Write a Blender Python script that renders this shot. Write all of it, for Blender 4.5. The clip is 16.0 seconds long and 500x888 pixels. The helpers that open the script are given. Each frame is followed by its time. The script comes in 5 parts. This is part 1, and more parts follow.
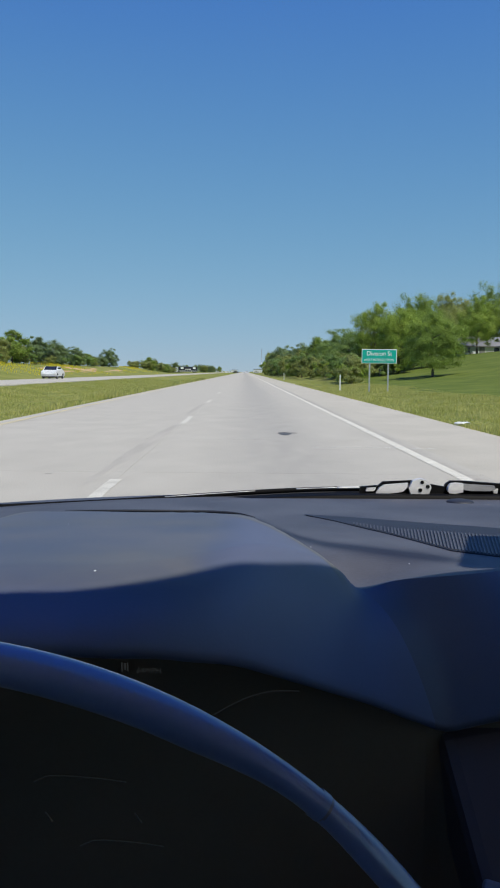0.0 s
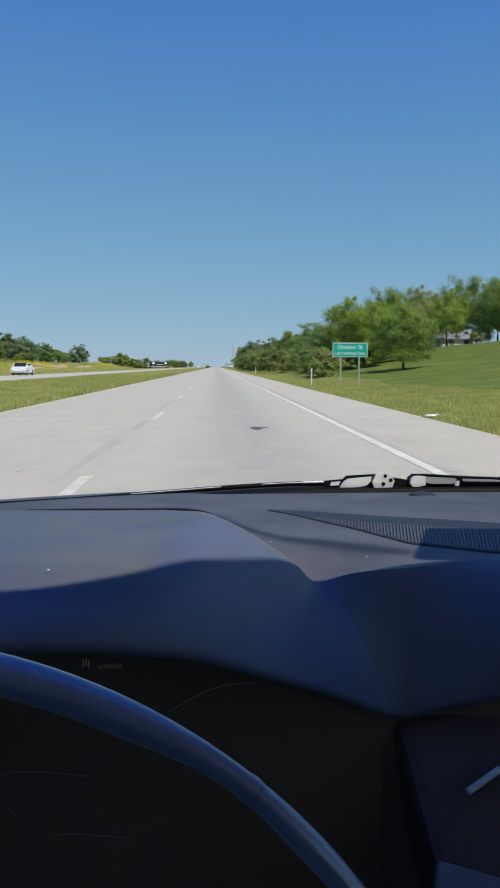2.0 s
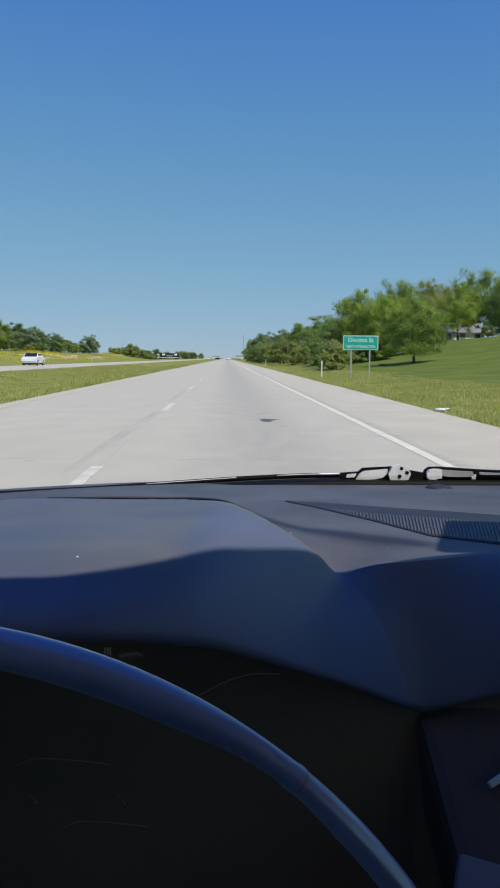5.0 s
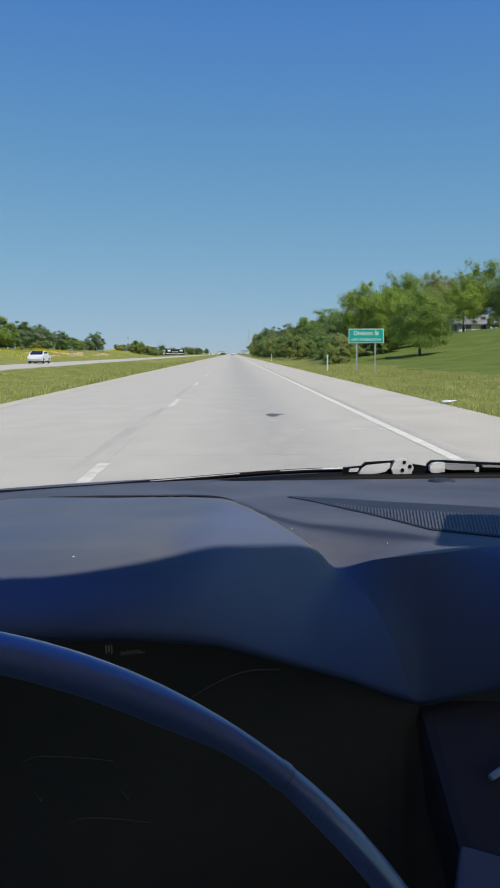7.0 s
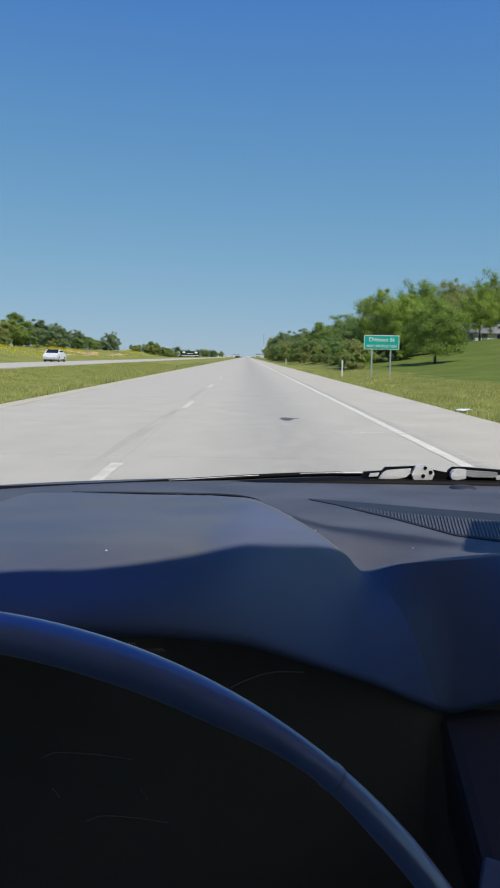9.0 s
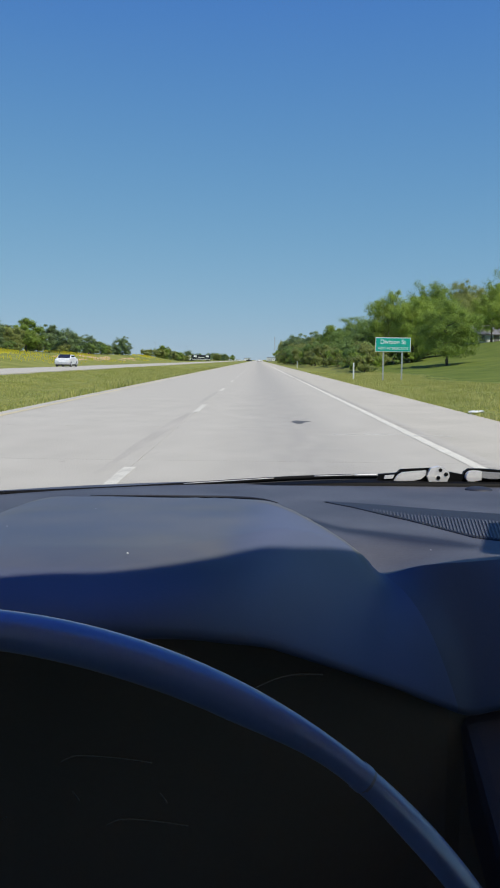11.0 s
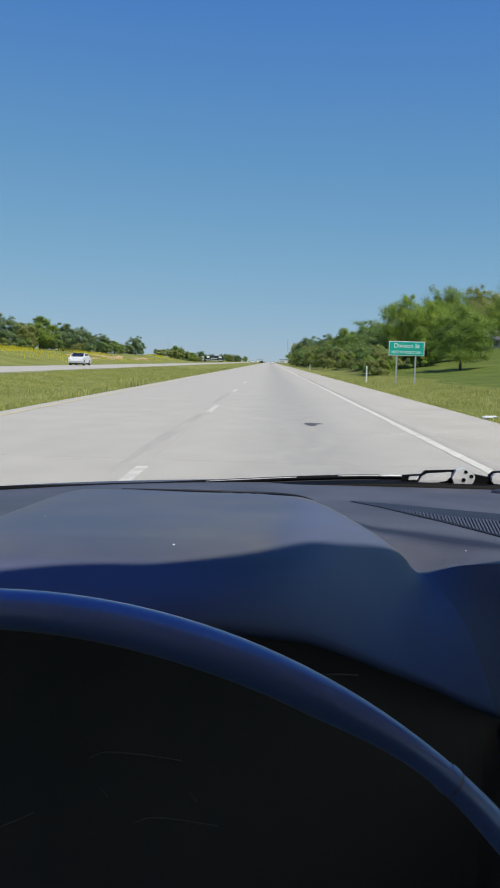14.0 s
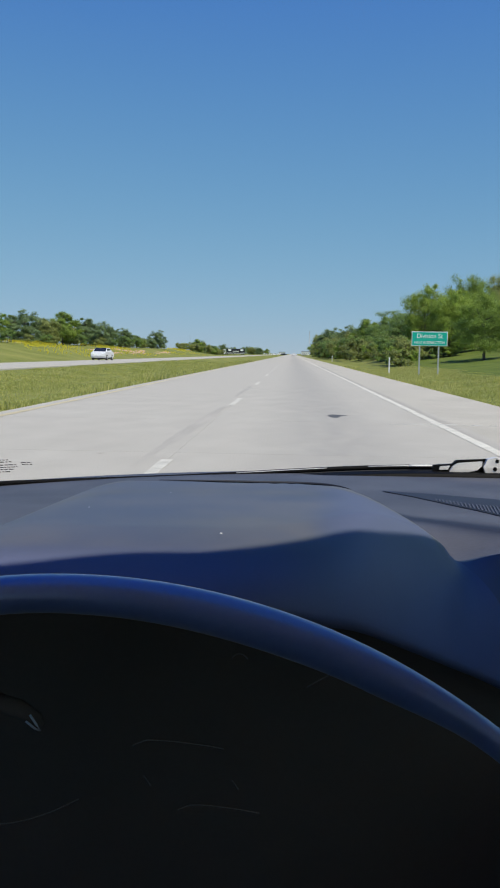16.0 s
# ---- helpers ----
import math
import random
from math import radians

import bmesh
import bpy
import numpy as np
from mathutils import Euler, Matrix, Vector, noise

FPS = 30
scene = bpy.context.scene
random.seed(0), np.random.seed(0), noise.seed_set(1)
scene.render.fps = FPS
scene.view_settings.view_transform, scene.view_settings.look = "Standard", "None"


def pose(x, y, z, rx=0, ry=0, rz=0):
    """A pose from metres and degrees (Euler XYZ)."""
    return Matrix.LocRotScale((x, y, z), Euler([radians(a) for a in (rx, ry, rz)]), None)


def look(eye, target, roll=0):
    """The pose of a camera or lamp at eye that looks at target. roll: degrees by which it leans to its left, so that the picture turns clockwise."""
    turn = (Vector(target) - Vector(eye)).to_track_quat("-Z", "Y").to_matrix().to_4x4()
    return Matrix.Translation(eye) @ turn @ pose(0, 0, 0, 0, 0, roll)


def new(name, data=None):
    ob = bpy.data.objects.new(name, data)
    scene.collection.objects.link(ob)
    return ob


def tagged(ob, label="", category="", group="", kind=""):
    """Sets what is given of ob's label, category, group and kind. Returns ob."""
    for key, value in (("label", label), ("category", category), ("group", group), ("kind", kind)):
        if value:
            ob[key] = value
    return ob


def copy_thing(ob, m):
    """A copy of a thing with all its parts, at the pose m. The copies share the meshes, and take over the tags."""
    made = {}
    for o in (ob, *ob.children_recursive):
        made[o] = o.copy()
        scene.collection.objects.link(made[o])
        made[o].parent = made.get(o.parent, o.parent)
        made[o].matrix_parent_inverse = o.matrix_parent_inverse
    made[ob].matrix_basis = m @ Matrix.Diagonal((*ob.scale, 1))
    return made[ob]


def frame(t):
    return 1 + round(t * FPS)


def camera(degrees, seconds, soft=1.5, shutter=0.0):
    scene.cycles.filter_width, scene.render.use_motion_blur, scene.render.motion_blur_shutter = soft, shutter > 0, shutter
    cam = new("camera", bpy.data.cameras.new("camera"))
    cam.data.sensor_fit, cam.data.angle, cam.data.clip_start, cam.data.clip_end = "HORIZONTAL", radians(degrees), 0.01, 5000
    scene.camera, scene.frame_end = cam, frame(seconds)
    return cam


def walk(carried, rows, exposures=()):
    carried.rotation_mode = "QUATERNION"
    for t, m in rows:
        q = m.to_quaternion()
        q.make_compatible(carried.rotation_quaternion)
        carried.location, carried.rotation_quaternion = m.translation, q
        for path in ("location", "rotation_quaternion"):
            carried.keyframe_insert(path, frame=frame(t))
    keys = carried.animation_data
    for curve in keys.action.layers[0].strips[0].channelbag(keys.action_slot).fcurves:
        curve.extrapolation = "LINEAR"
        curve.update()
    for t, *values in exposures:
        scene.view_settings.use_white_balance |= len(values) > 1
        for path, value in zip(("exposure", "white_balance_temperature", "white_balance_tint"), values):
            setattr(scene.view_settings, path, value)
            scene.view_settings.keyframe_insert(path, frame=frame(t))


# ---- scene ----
# The car is taken as standing still on the highway; the phone that films is held above the steering wheel.
cam = camera(33.2, 16.0, soft=2.0)
# seconds, eye, yaw, pitch, lean to the right
PATH = [
    (0.0, (0.0047, 0.0056, 1.1147), -0.43, -4.93, -0.57),
    (0.5, (0.0192, 0.0011, 1.1163), -1.94, -4.74, 0.65),
    (1.0, (0.0232, -0.0120, 1.1220), -3.10, -4.84, 0.04),
    (1.5, (0.0197, -0.0017, 1.1187), -3.36, -4.91, 0.15),
    (2.0, (0.0164, -0.0059, 1.1182), -2.31, -5.29, -0.02),
    (2.5, (0.0168, -0.0090, 1.1189), -1.97, -5.25, 0.03),
    (3.0, (0.0091, -0.0076, 1.1188), -1.76, -5.17, -0.83),
    (5.5, (0.0058, -0.0026, 1.1158), -1.59, -5.99, -0.24),
    (6.0, (0.0118, -0.0038, 1.1173), -1.38, -6.11, 0.49),
    (6.5, (0.0169, -0.0068, 1.1193), -1.25, -6.26, 0.75),
    (7.0, (0.0126, -0.0048, 1.1179), -1.21, -6.18, 0.33),
    (7.5, (0.0143, 0.0083, 1.1146), -2.19, -6.66, -0.56),
    (8.0, (0.0196, 0.0031, 1.1156), -2.04, -6.84, 0.44),
    (8.5, (0.0077, 0.0016, 1.1138), -1.21, -6.29, -0.67),
    (9.0, (0.0003, 0.0005, 1.1140), -0.36, -5.95, -1.09),
    (11.5, (-0.0070, 0.0004, 1.1126), 0.58, -5.73, -0.72),
    (12.0, (-0.0188, 0.0099, 1.1085), 0.77, -5.82, -1.68),
    (12.5, (-0.0152, 0.0036, 1.1104), 0.97, -5.87, -1.17),
    (13.0, (-0.0071, -0.0038, 1.1146), 0.98, -5.81, -0.54),
    (13.5, (-0.0195, 0.0054, 1.1094), 1.06, -5.68, -1.59),
    (14.0, (-0.0231, 0.0102, 1.1066), 1.22, -5.64, -1.57),
    (14.5, (-0.0148, 0.0035, 1.1096), 1.34, -5.50, -0.29),
    (15.0, (-0.0151, 0.0041, 1.1099), 1.65, -5.52, 0.01),
    (15.5, (-0.0317, 0.0142, 1.1033), 2.09, -5.95, -1.24),
    (16.0, (-0.0341, 0.0069, 1.1049), 2.77, -6.17, -0.80),
]


def aim(eye, yaw, pitch, lean):
    a, b = radians(yaw), radians(pitch)
    way = Vector((-math.sin(a) * math.cos(b), math.cos(a) * math.cos(b), math.sin(b)))
    return look(Vector(eye), Vector(eye) + way, -lean)


walk(cam, [(t, aim(e, a, b, c)) for t, e, a, b, c in PATH], exposures=[(0.0, 0.3), (16.0, 0.3)])

# ---------------------------------------------------------------- light
SUN_UP, SUN_ROUND = 58.0, 135.0  # height, and clockwise from straight ahead
world = bpy.data.worlds.new("sky")
scene.world = world
world.use_nodes = True
wn = world.node_tree
sky = wn.nodes.new("ShaderNodeTexSky")
sky.sky_type = "NISHITA"
sky.sun_disc = False
sky.sun_elevation, sky.sun_rotation = radians(SUN_UP), radians(SUN_ROUND)
sky.air_density, sky.dust_density, sky.ozone_density = 0.7, 0.0, 3.0
# the day's deep clear blue: each colour of the sky, its power, share and base
split, join = wn.nodes.new("ShaderNodeSeparateColor"), wn.nodes.new("ShaderNodeCombineColor")
wn.links.new(sky.outputs[0], split.inputs[0])
for k, (power, share, least) in enumerate(((0.2, 3.986, -3.43), (-0.3, -5.92, 6.56), (1.0, 0.14, 3.19))):
    raised, scaled = wn.nodes.new("ShaderNodeMath"), wn.nodes.new("ShaderNodeMath")
    raised.operation, scaled.operation = "POWER", "MULTIPLY_ADD"
    wn.links.new(split.outputs[k], raised.inputs[0])
    raised.inputs[1].default_value = power
    wn.links.new(raised.outputs[0], scaled.inputs[0])
    scaled.inputs[1].default_value, scaled.inputs[2].default_value = share, least
    wn.links.new(scaled.outputs[0], join.inputs[k])
wn.links.new(join.outputs[0], wn.nodes["Background"].inputs[0])
wn.nodes["Background"].inputs[1].default_value = 0.121
sun = new("sun", bpy.data.lights.new("sun", "SUN"))
sun.data.energy, sun.data.angle, sun.data.color = 3.62, radians(0.53), (1.0, 0.945, 0.82)
s_up, s_az = radians(SUN_UP), radians(SUN_ROUND)
to_sun = Vector((math.sin(s_az) * math.cos(s_up), math.cos(s_az) * math.cos(s_up), math.sin(s_up)))
sun.matrix_world = look(to_sun * 50, (0, 0, 0))


# ---------------------------------------------------------------- materials
def material(name, dark, light, scale=3.0, rough=0.6, fine=60.0, bump=0.0, metal=0.0, spec=0.5, island=False, spread=0.0, stretch=(1, 1, 1), sheen=0.0):
    """Two colours mixed by a coarse and a fine noise, with relief."""
    m = bpy.data.materials.new(name)
    m.use_nodes = True
    n, l = m.node_tree.nodes, m.node_tree.links
    b = n["Principled BSDF"]
    at = n.new("ShaderNodeTexCoord")
    mp = n.new("ShaderNodeMapping")
    mp.inputs["Scale"].default_value = stretch
    l.new(at.outputs["Object"], mp.inputs[0])
    big, small = n.new("ShaderNodeTexNoise"), n.new("ShaderNodeTexNoise")
    big.inputs["Scale"].default_value, small.inputs["Scale"].default_value = scale, fine
    big.inputs["Detail"].default_value, small.inputs["Detail"].default_value = 5, 3
    for x in (big, small):
        l.new(mp.outputs[0], x.inputs[0])
    add = n.new("ShaderNodeMath")
    add.operation = "MULTIPLY_ADD"
    l.new(small.outputs[0], add.inputs[0])
    add.inputs[1].default_value = 0.5
    half = n.new("ShaderNodeMath")
    half.operation = "MULTIPLY_ADD"
    l.new(big.outputs[0], half.inputs[0])
    half.inputs[1].default_value, half.inputs[2].default_value = 1.6, -0.55
    l.new(half.outputs[0], add.inputs[2])
    last = add
    if island or spread:
        ran = n.new("ShaderNodeNewGeometry" if island else "ShaderNodeObjectInfo")
        mix = n.new("ShaderNodeMath")
        mix.operation = "MULTIPLY_ADD"
        l.new(ran.outputs["Random Per Island" if island else "Random"], mix.inputs[0])
        mix.inputs[1].default_value = spread or 0.6
        sub = n.new("ShaderNodeMath")
        sub.operation = "SUBTRACT"
        l.new(last.outputs[0], sub.inputs[0])
        sub.inputs[1].default_value = (spread or 0.6) / 2
        l.new(sub.outputs[0], mix.inputs[2])
        last = mix
    ramp = n.new("ShaderNodeMix")
    ramp.data_type = "RGBA"
    l.new(last.outputs[0], ramp.inputs[0])
    ramp.inputs[6].default_value, ramp.inputs[7].default_value = (*dark, 1), (*light, 1)
    l.new(ramp.outputs[2], b.inputs["Base Color"])
    b.inputs["Roughness"].default_value = rough
    b.inputs["Metallic"].default_value = metal
    b.inputs["Specular IOR Level"].default_value = spec
    if sheen:
        b.inputs["Sheen Weight"].default_value = sheen
        b.inputs["Sheen Roughness"].default_value = 0.35
        b.inputs["Sheen Tint"].default_value = (0.8, 0.88, 1.0, 1)
    if bump:
        k = n.new("ShaderNodeBump")
        k.inputs["Strength"].default_value = bump
        k.inputs["Distance"].default_value = 0.3 / fine
        l.new(small.outputs[0], k.inputs["Height"])
        l.new(k.outputs[0], b.inputs["Normal"])
    return m


def leaf_material(name, dark, light):
    m = material(name, dark, light, 0.55, 0.55, 3.0, 0, island=True, spread=0.9)
    n, l = m.node_tree.nodes, m.node_tree.links
    b = n["Principled BSDF"]
    b.inputs["Specular IOR Level"].default_value = 0.25
    # thin leaves let some light through
    thin, mix = n.new("ShaderNodeBsdfTranslucent"), n.new("ShaderNodeMixShader")
    l.new(b.inputs["Base Color"].links[0].from_socket, thin.inputs[0])
    mix.inputs[0].default_value = 0.5
    l.new(b.outputs[0], mix.inputs[1])
    l.new(thin.outputs[0], mix.inputs[2])
    l.new(mix.outputs[0], n["Material Output"].inputs[0])
    return m


CONCRETE = material("road_concrete", (0.438, 0.402, 0.331), (0.512, 0.474, 0.393), 1.6, 0.85, 40, 0.6, spread=0.10, stretch=(1, 0.6, 1))


def add_oil(m, centres, half, colour):
    """The grey drip band that traffic leaves along the middle of each lane, broken by blotches."""
    n, l = m.node_tree.nodes, m.node_tree.links
    b = n["Principled BSDF"]
    under = b.inputs["Base Color"].links[0].from_socket
    co, xyz = n.new("ShaderNodeTexCoord"), n.new("ShaderNodeSeparateXYZ")
    l.new(co.outputs["Object"], xyz.inputs[0])
    total = None
    for c in centres:
        off, size, fall = (n.new("ShaderNodeMath") for _ in range(3))
        off.operation, size.operation = "SUBTRACT", "ABSOLUTE"
        l.new(xyz.outputs[0], off.inputs[0])
        off.inputs[1].default_value = c
        l.new(off.outputs[0], size.inputs[0])
        fall = n.new("ShaderNodeMapRange")
        fall.interpolation_type = "SMOOTHSTEP"
        fall.inputs[1].default_value, fall.inputs[2].default_value = 0.0, half
        fall.inputs[3].default_value, fall.inputs[4].default_value = 1.0, 0.0
        l.new(size.outputs[0], fall.inputs[0])
        if total is None:
            total = fall
        else:
            both = n.new("ShaderNodeMath")
            both.operation = "MAXIMUM"
            l.new(total.outputs[0], both.inputs[0])
            l.new(fall.outputs[0], both.inputs[1])
            total = both
    tex, mp = n.new("ShaderNodeTexNoise"), n.new("ShaderNodeMapping")
    mp.inputs["Scale"].default_value = (1, 0.3, 1)
    l.new(co.outputs["Object"], mp.inputs[0])
    l.new(mp.outputs[0], tex.inputs[0])
    tex.inputs["Scale"].default_value, tex.inputs["Detail"].default_value = 4.0, 8
    share, mix = n.new("ShaderNodeMath"), n.new("ShaderNodeMix")
    share.operation = "MULTIPLY"
    l.new(total.outputs[0], share.inputs[0])
    l.new(tex.outputs[0], share.inputs[1])
    mix.data_type = "RGBA"
    l.new(share.outputs[0], mix.inputs[0])
    l.new(under, mix.inputs[6])
    mix.inputs[7].default_value = (*colour, 1)
    l.new(mix.outputs[2], b.inputs["Base Color"])


add_oil(CONCRETE, (0.55,), 1.35, (0.325, 0.303, 0.262))
SHOULDER = material("shoulder_concrete", (0.422, 0.385, 0.308), (0.550, 0.503, 0.41), 0.6, 0.9, 22, 0.5)
PAINT_WORN = material("worn_lane_paint", (0.47, 0.44, 0.36), (0.74, 0.70, 0.59), 5.0, 0.75, 24)
PAINT_WHITE = material("white_road_paint", (0.54, 0.505, 0.405), (0.82, 0.775, 0.645), 3.0, 0.7, 14)
PAINT_YELLOW = material("yellow_road_paint", (0.52, 0.45, 0.29), (0.66, 0.55, 0.30), 1.2, 0.6, 30)
JOINT = material("joint_filler", (0.29, 0.275, 0.235), (0.41, 0.385, 0.33), 2, 0.9, 30)
SCUFF = material("scuffed_concrete", (0.360, 0.328, 0.272), (0.50, 0.46, 0.385), 3, 0.85, 30, stretch=(1, 0.2, 1))
TAR = material("tar_patch", (0.05, 0.05, 0.05), (0.14, 0.14, 0.135), 4, 0.8, 40)
EARTH = material("grassy_earth", (0.13, 0.165, 0.03), (0.31, 0.295, 0.085), 0.16, 0.9, 2.2, 0.4, spec=0.1)
LAWN = material("mown_lawn", (0.072, 0.110, 0.018), (0.172, 0.206, 0.044), 0.35, 0.9, 6.0, 0.8, spec=0.08)
SOIL = material("bare_soil", (0.40, 0.25, 0.13), (0.62, 0.42, 0.25), 0.6, 0.95, 5, 0.3)
FLOWERS = material("yellow_flowers", (0.6, 0.5, 0.03), (0.8, 0.7, 0.06), 2, 0.7, 9)
LEAF_A = leaf_material("leaves_mid_green", (0.175, 0.262, 0.050), (0.380, 0.485, 0.100))
LEAF_B = leaf_material("leaves_bright_green", (0.212, 0.308, 0.045), (0.442, 0.543, 0.105))
LEAF_C = leaf_material("leaves_dark_green", (0.165, 0.26, 0.075), (0.36, 0.47, 0.14))
LEAF_D = leaf_material("leaves_dull_olive", (0.235, 0.275, 0.085), (0.46, 0.49, 0.16))
# the far trees' air haze is mixed into this leaf green
LEAF_F = leaf_material("leaves_hazy_green", (0.155, 0.225, 0.10), (0.31, 0.40, 0.18))
GRASS = leaf_material("grass_blades", (0.39, 0.41, 0.09), (0.70, 0.65, 0.24))
BARK = material("bark", (0.06, 0.045, 0.035), (0.16, 0.13, 0.1), 3, 0.9, 20, 0.6)
SIGN_GREEN = material("sign_green", (0.0, 0.37, 0.285), (0.0, 0.42, 0.325), 2, 0.4, 20)
SIGN_BLUE = material("sign_blue", (0.01, 0.14, 0.42), (0.015, 0.17, 0.48), 2, 0.4, 20)
SIGN_WHITE = material("sign_white", (0.8, 0.82, 0.8), (0.88, 0.9, 0.88), 2, 0.4, 20)
STEEL = material("galvanised_steel", (0.42, 0.43, 0.44), (0.62, 0.63, 0.64), 6, 0.45, 40, 0, 0.6)
PLASTIC_WHITE = material("white_plastic", (0.72, 0.72, 0.7), (0.85, 0.85, 0.83), 3, 0.5, 20)
SIDING = material("white_siding", (0.70, 0.71, 0.72), (0.84, 0.84, 0.84), 1, 0.55, 14)
ROOFING = material("grey_roofing", (0.12, 0.12, 0.13), (0.26, 0.26, 0.27), 1, 0.8, 12, 0.4)
DARK_GLASS = material("dark_glass", (0.015, 0.018, 0.02), (0.03, 0.034, 0.04), 2, 0.08, 20)
CAR_WHITE = material("white_car_paint", (0.75, 0.75, 0.76), (0.82, 0.82, 0.83), 1, 0.25, 10)
CAR_DARK = material("dark_car_paint", (0.02, 0.022, 0.03), (0.04, 0.042, 0.05), 1, 0.25, 10)
RUBBER = material("black_rubber", (0.012, 0.012, 0.012), (0.03, 0.03, 0.03), 20, 0.7, 120)
CHROME = material("polished_metal", (0.75, 0.76, 0.78), (0.88, 0.89, 0.9), 20, 0.18, 100, 0, 1.0)
ARM_METAL = material("silvered_wiper_paint", (0.52, 0.51, 0.49), (0.84, 0.82, 0.79), 14, 0.35, 120, 0, 0.15)
ARM_GREY = material("greyed_wiper_paint", (0.20, 0.20, 0.205), (0.34, 0.34, 0.34), 14, 0.4, 120, 0, 0.15)
DASH = material("dash_plastic", (0.044, 0.046, 0.056), (0.100, 0.104, 0.118), 9, 0.58, 420, 0.35, spec=0.35, sheen=0.05)
HOOD = material("dusty_hood_plastic", (0.103, 0.119, 0.205), (0.126, 0.145, 0.240), 12, 0.5, 700, 0.12, spec=0.4, sheen=0.05)
DASH_LOW = material("lower_dash_plastic", (0.056, 0.036, 0.040), (0.078, 0.052, 0.056), 6, 0.55, 700, 0.1)
# bluer copy of the dash plastic: the front face's shade is in its colour
FASCIA = material("shade_toned_fascia", (0.077, 0.084, 0.121), (0.107, 0.115, 0.160), 10, 0.48, 700, 0.12, spec=0.5, sheen=0.05)
RIM = material("wheel_leather", (0.088, 0.132, 0.29), (0.132, 0.188, 0.39), 18, 0.5, 500, 0.06, spec=0.3, sheen=0.25)
RIM.node_tree.nodes["Principled BSDF"].inputs["Coat Weight"].default_value = 1.0
RIM.node_tree.nodes["Principled BSDF"].inputs["Coat Roughness"].default_value = 0.25
RIM.node_tree.nodes["Principled BSDF"].inputs["Sheen Tint"].default_value = (1.0, 1.0, 1.0, 1)
RIM.node_tree.nodes["Principled BSDF"].inputs["Coat IOR"].default_value = 1.9
SATIN = material("satin_console_plastic", (0.150, 0.160, 0.215), (0.190, 0.200, 0.262), 7, 0.5, 600, 0.08)
SLOT = material("dark_grille_plastic", (0.012, 0.014, 0.020), (0.022, 0.025, 0.034), 8, 0.6, 300)
BLACK = material("matt_black_plastic", (0.156, 0.110, 0.073), (0.190, 0.134, 0.089), 8, 0.8, 300)
FRIT = material("black_glass_band", (0.003, 0.003, 0.003), (0.006, 0.006, 0.006), 8, 0.6, 200, spec=0.1)
LINING = material("grey_roof_lining", (0.70, 0.70, 0.70), (0.78, 0.78, 0.78), 6, 0.95, 300)


def glass():
    m = bpy.data.materials.new("windshield_glass")
    m.use_nodes = True
    n, l = m.node_tree.nodes, m.node_tree.links
    out = n["Material Output"]
    n.remove(n["Principled BSDF"])
    clear, shine, mix, fr = (n.new("ShaderNode" + k) for k in ("BsdfTransparent", "BsdfGlossy", "MixShader", "Fresnel"))
    clear.inputs[0].default_value = (0.97, 0.985, 0.98, 1)
    shine.inputs["Roughness"].default_value = 0.02
    shine.inputs[0].default_value = (0.35, 0.35, 0.35, 1)
    fr.inputs[0].default_value = 1.3
    l.new(fr.outputs[0], mix.inputs[0])
    l.new(clear.outputs[0], mix.inputs[1])
    l.new(shine.outputs[0], mix.inputs[2])
    l.new(mix.outputs[0], out.inputs[0])
    return m


GLASS = glass()


def add_dust_shade(m, thin, thick, share):
    """Mixes dust, and tones that stand for sun and shade, into a material's colour where the mesh's attribute says so,
    in soft blotches.
    """
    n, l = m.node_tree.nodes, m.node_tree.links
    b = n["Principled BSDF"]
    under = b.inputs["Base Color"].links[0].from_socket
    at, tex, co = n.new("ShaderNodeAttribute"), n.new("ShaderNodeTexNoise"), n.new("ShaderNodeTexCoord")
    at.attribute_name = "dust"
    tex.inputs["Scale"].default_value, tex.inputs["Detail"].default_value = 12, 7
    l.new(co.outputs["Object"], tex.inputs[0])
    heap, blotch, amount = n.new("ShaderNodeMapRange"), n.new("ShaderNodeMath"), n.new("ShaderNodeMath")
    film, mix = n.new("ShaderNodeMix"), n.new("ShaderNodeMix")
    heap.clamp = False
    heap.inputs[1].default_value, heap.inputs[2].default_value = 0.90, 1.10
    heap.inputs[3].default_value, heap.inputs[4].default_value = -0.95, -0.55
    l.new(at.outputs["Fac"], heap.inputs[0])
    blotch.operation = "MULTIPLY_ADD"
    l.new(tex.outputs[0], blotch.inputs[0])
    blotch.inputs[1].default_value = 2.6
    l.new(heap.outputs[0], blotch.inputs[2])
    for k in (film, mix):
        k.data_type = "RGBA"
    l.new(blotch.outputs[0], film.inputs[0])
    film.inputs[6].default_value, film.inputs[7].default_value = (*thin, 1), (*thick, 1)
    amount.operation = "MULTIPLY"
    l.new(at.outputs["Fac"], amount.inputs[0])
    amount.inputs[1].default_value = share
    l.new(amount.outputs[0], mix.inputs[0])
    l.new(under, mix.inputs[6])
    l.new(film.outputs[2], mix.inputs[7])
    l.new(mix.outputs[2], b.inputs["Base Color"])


# dust, and the hood's sunlit grey against its shaded blue, put into the colour
add_dust_shade(HOOD, (0.064, 0.075, 0.098), (0.116, 0.114, 0.108), 1.0)
add_dust_shade(DASH, (0.018, 0.020, 0.030), (0.026, 0.028, 0.038), 1.1)   # the shade of the dash's crease, painted as darker plastic


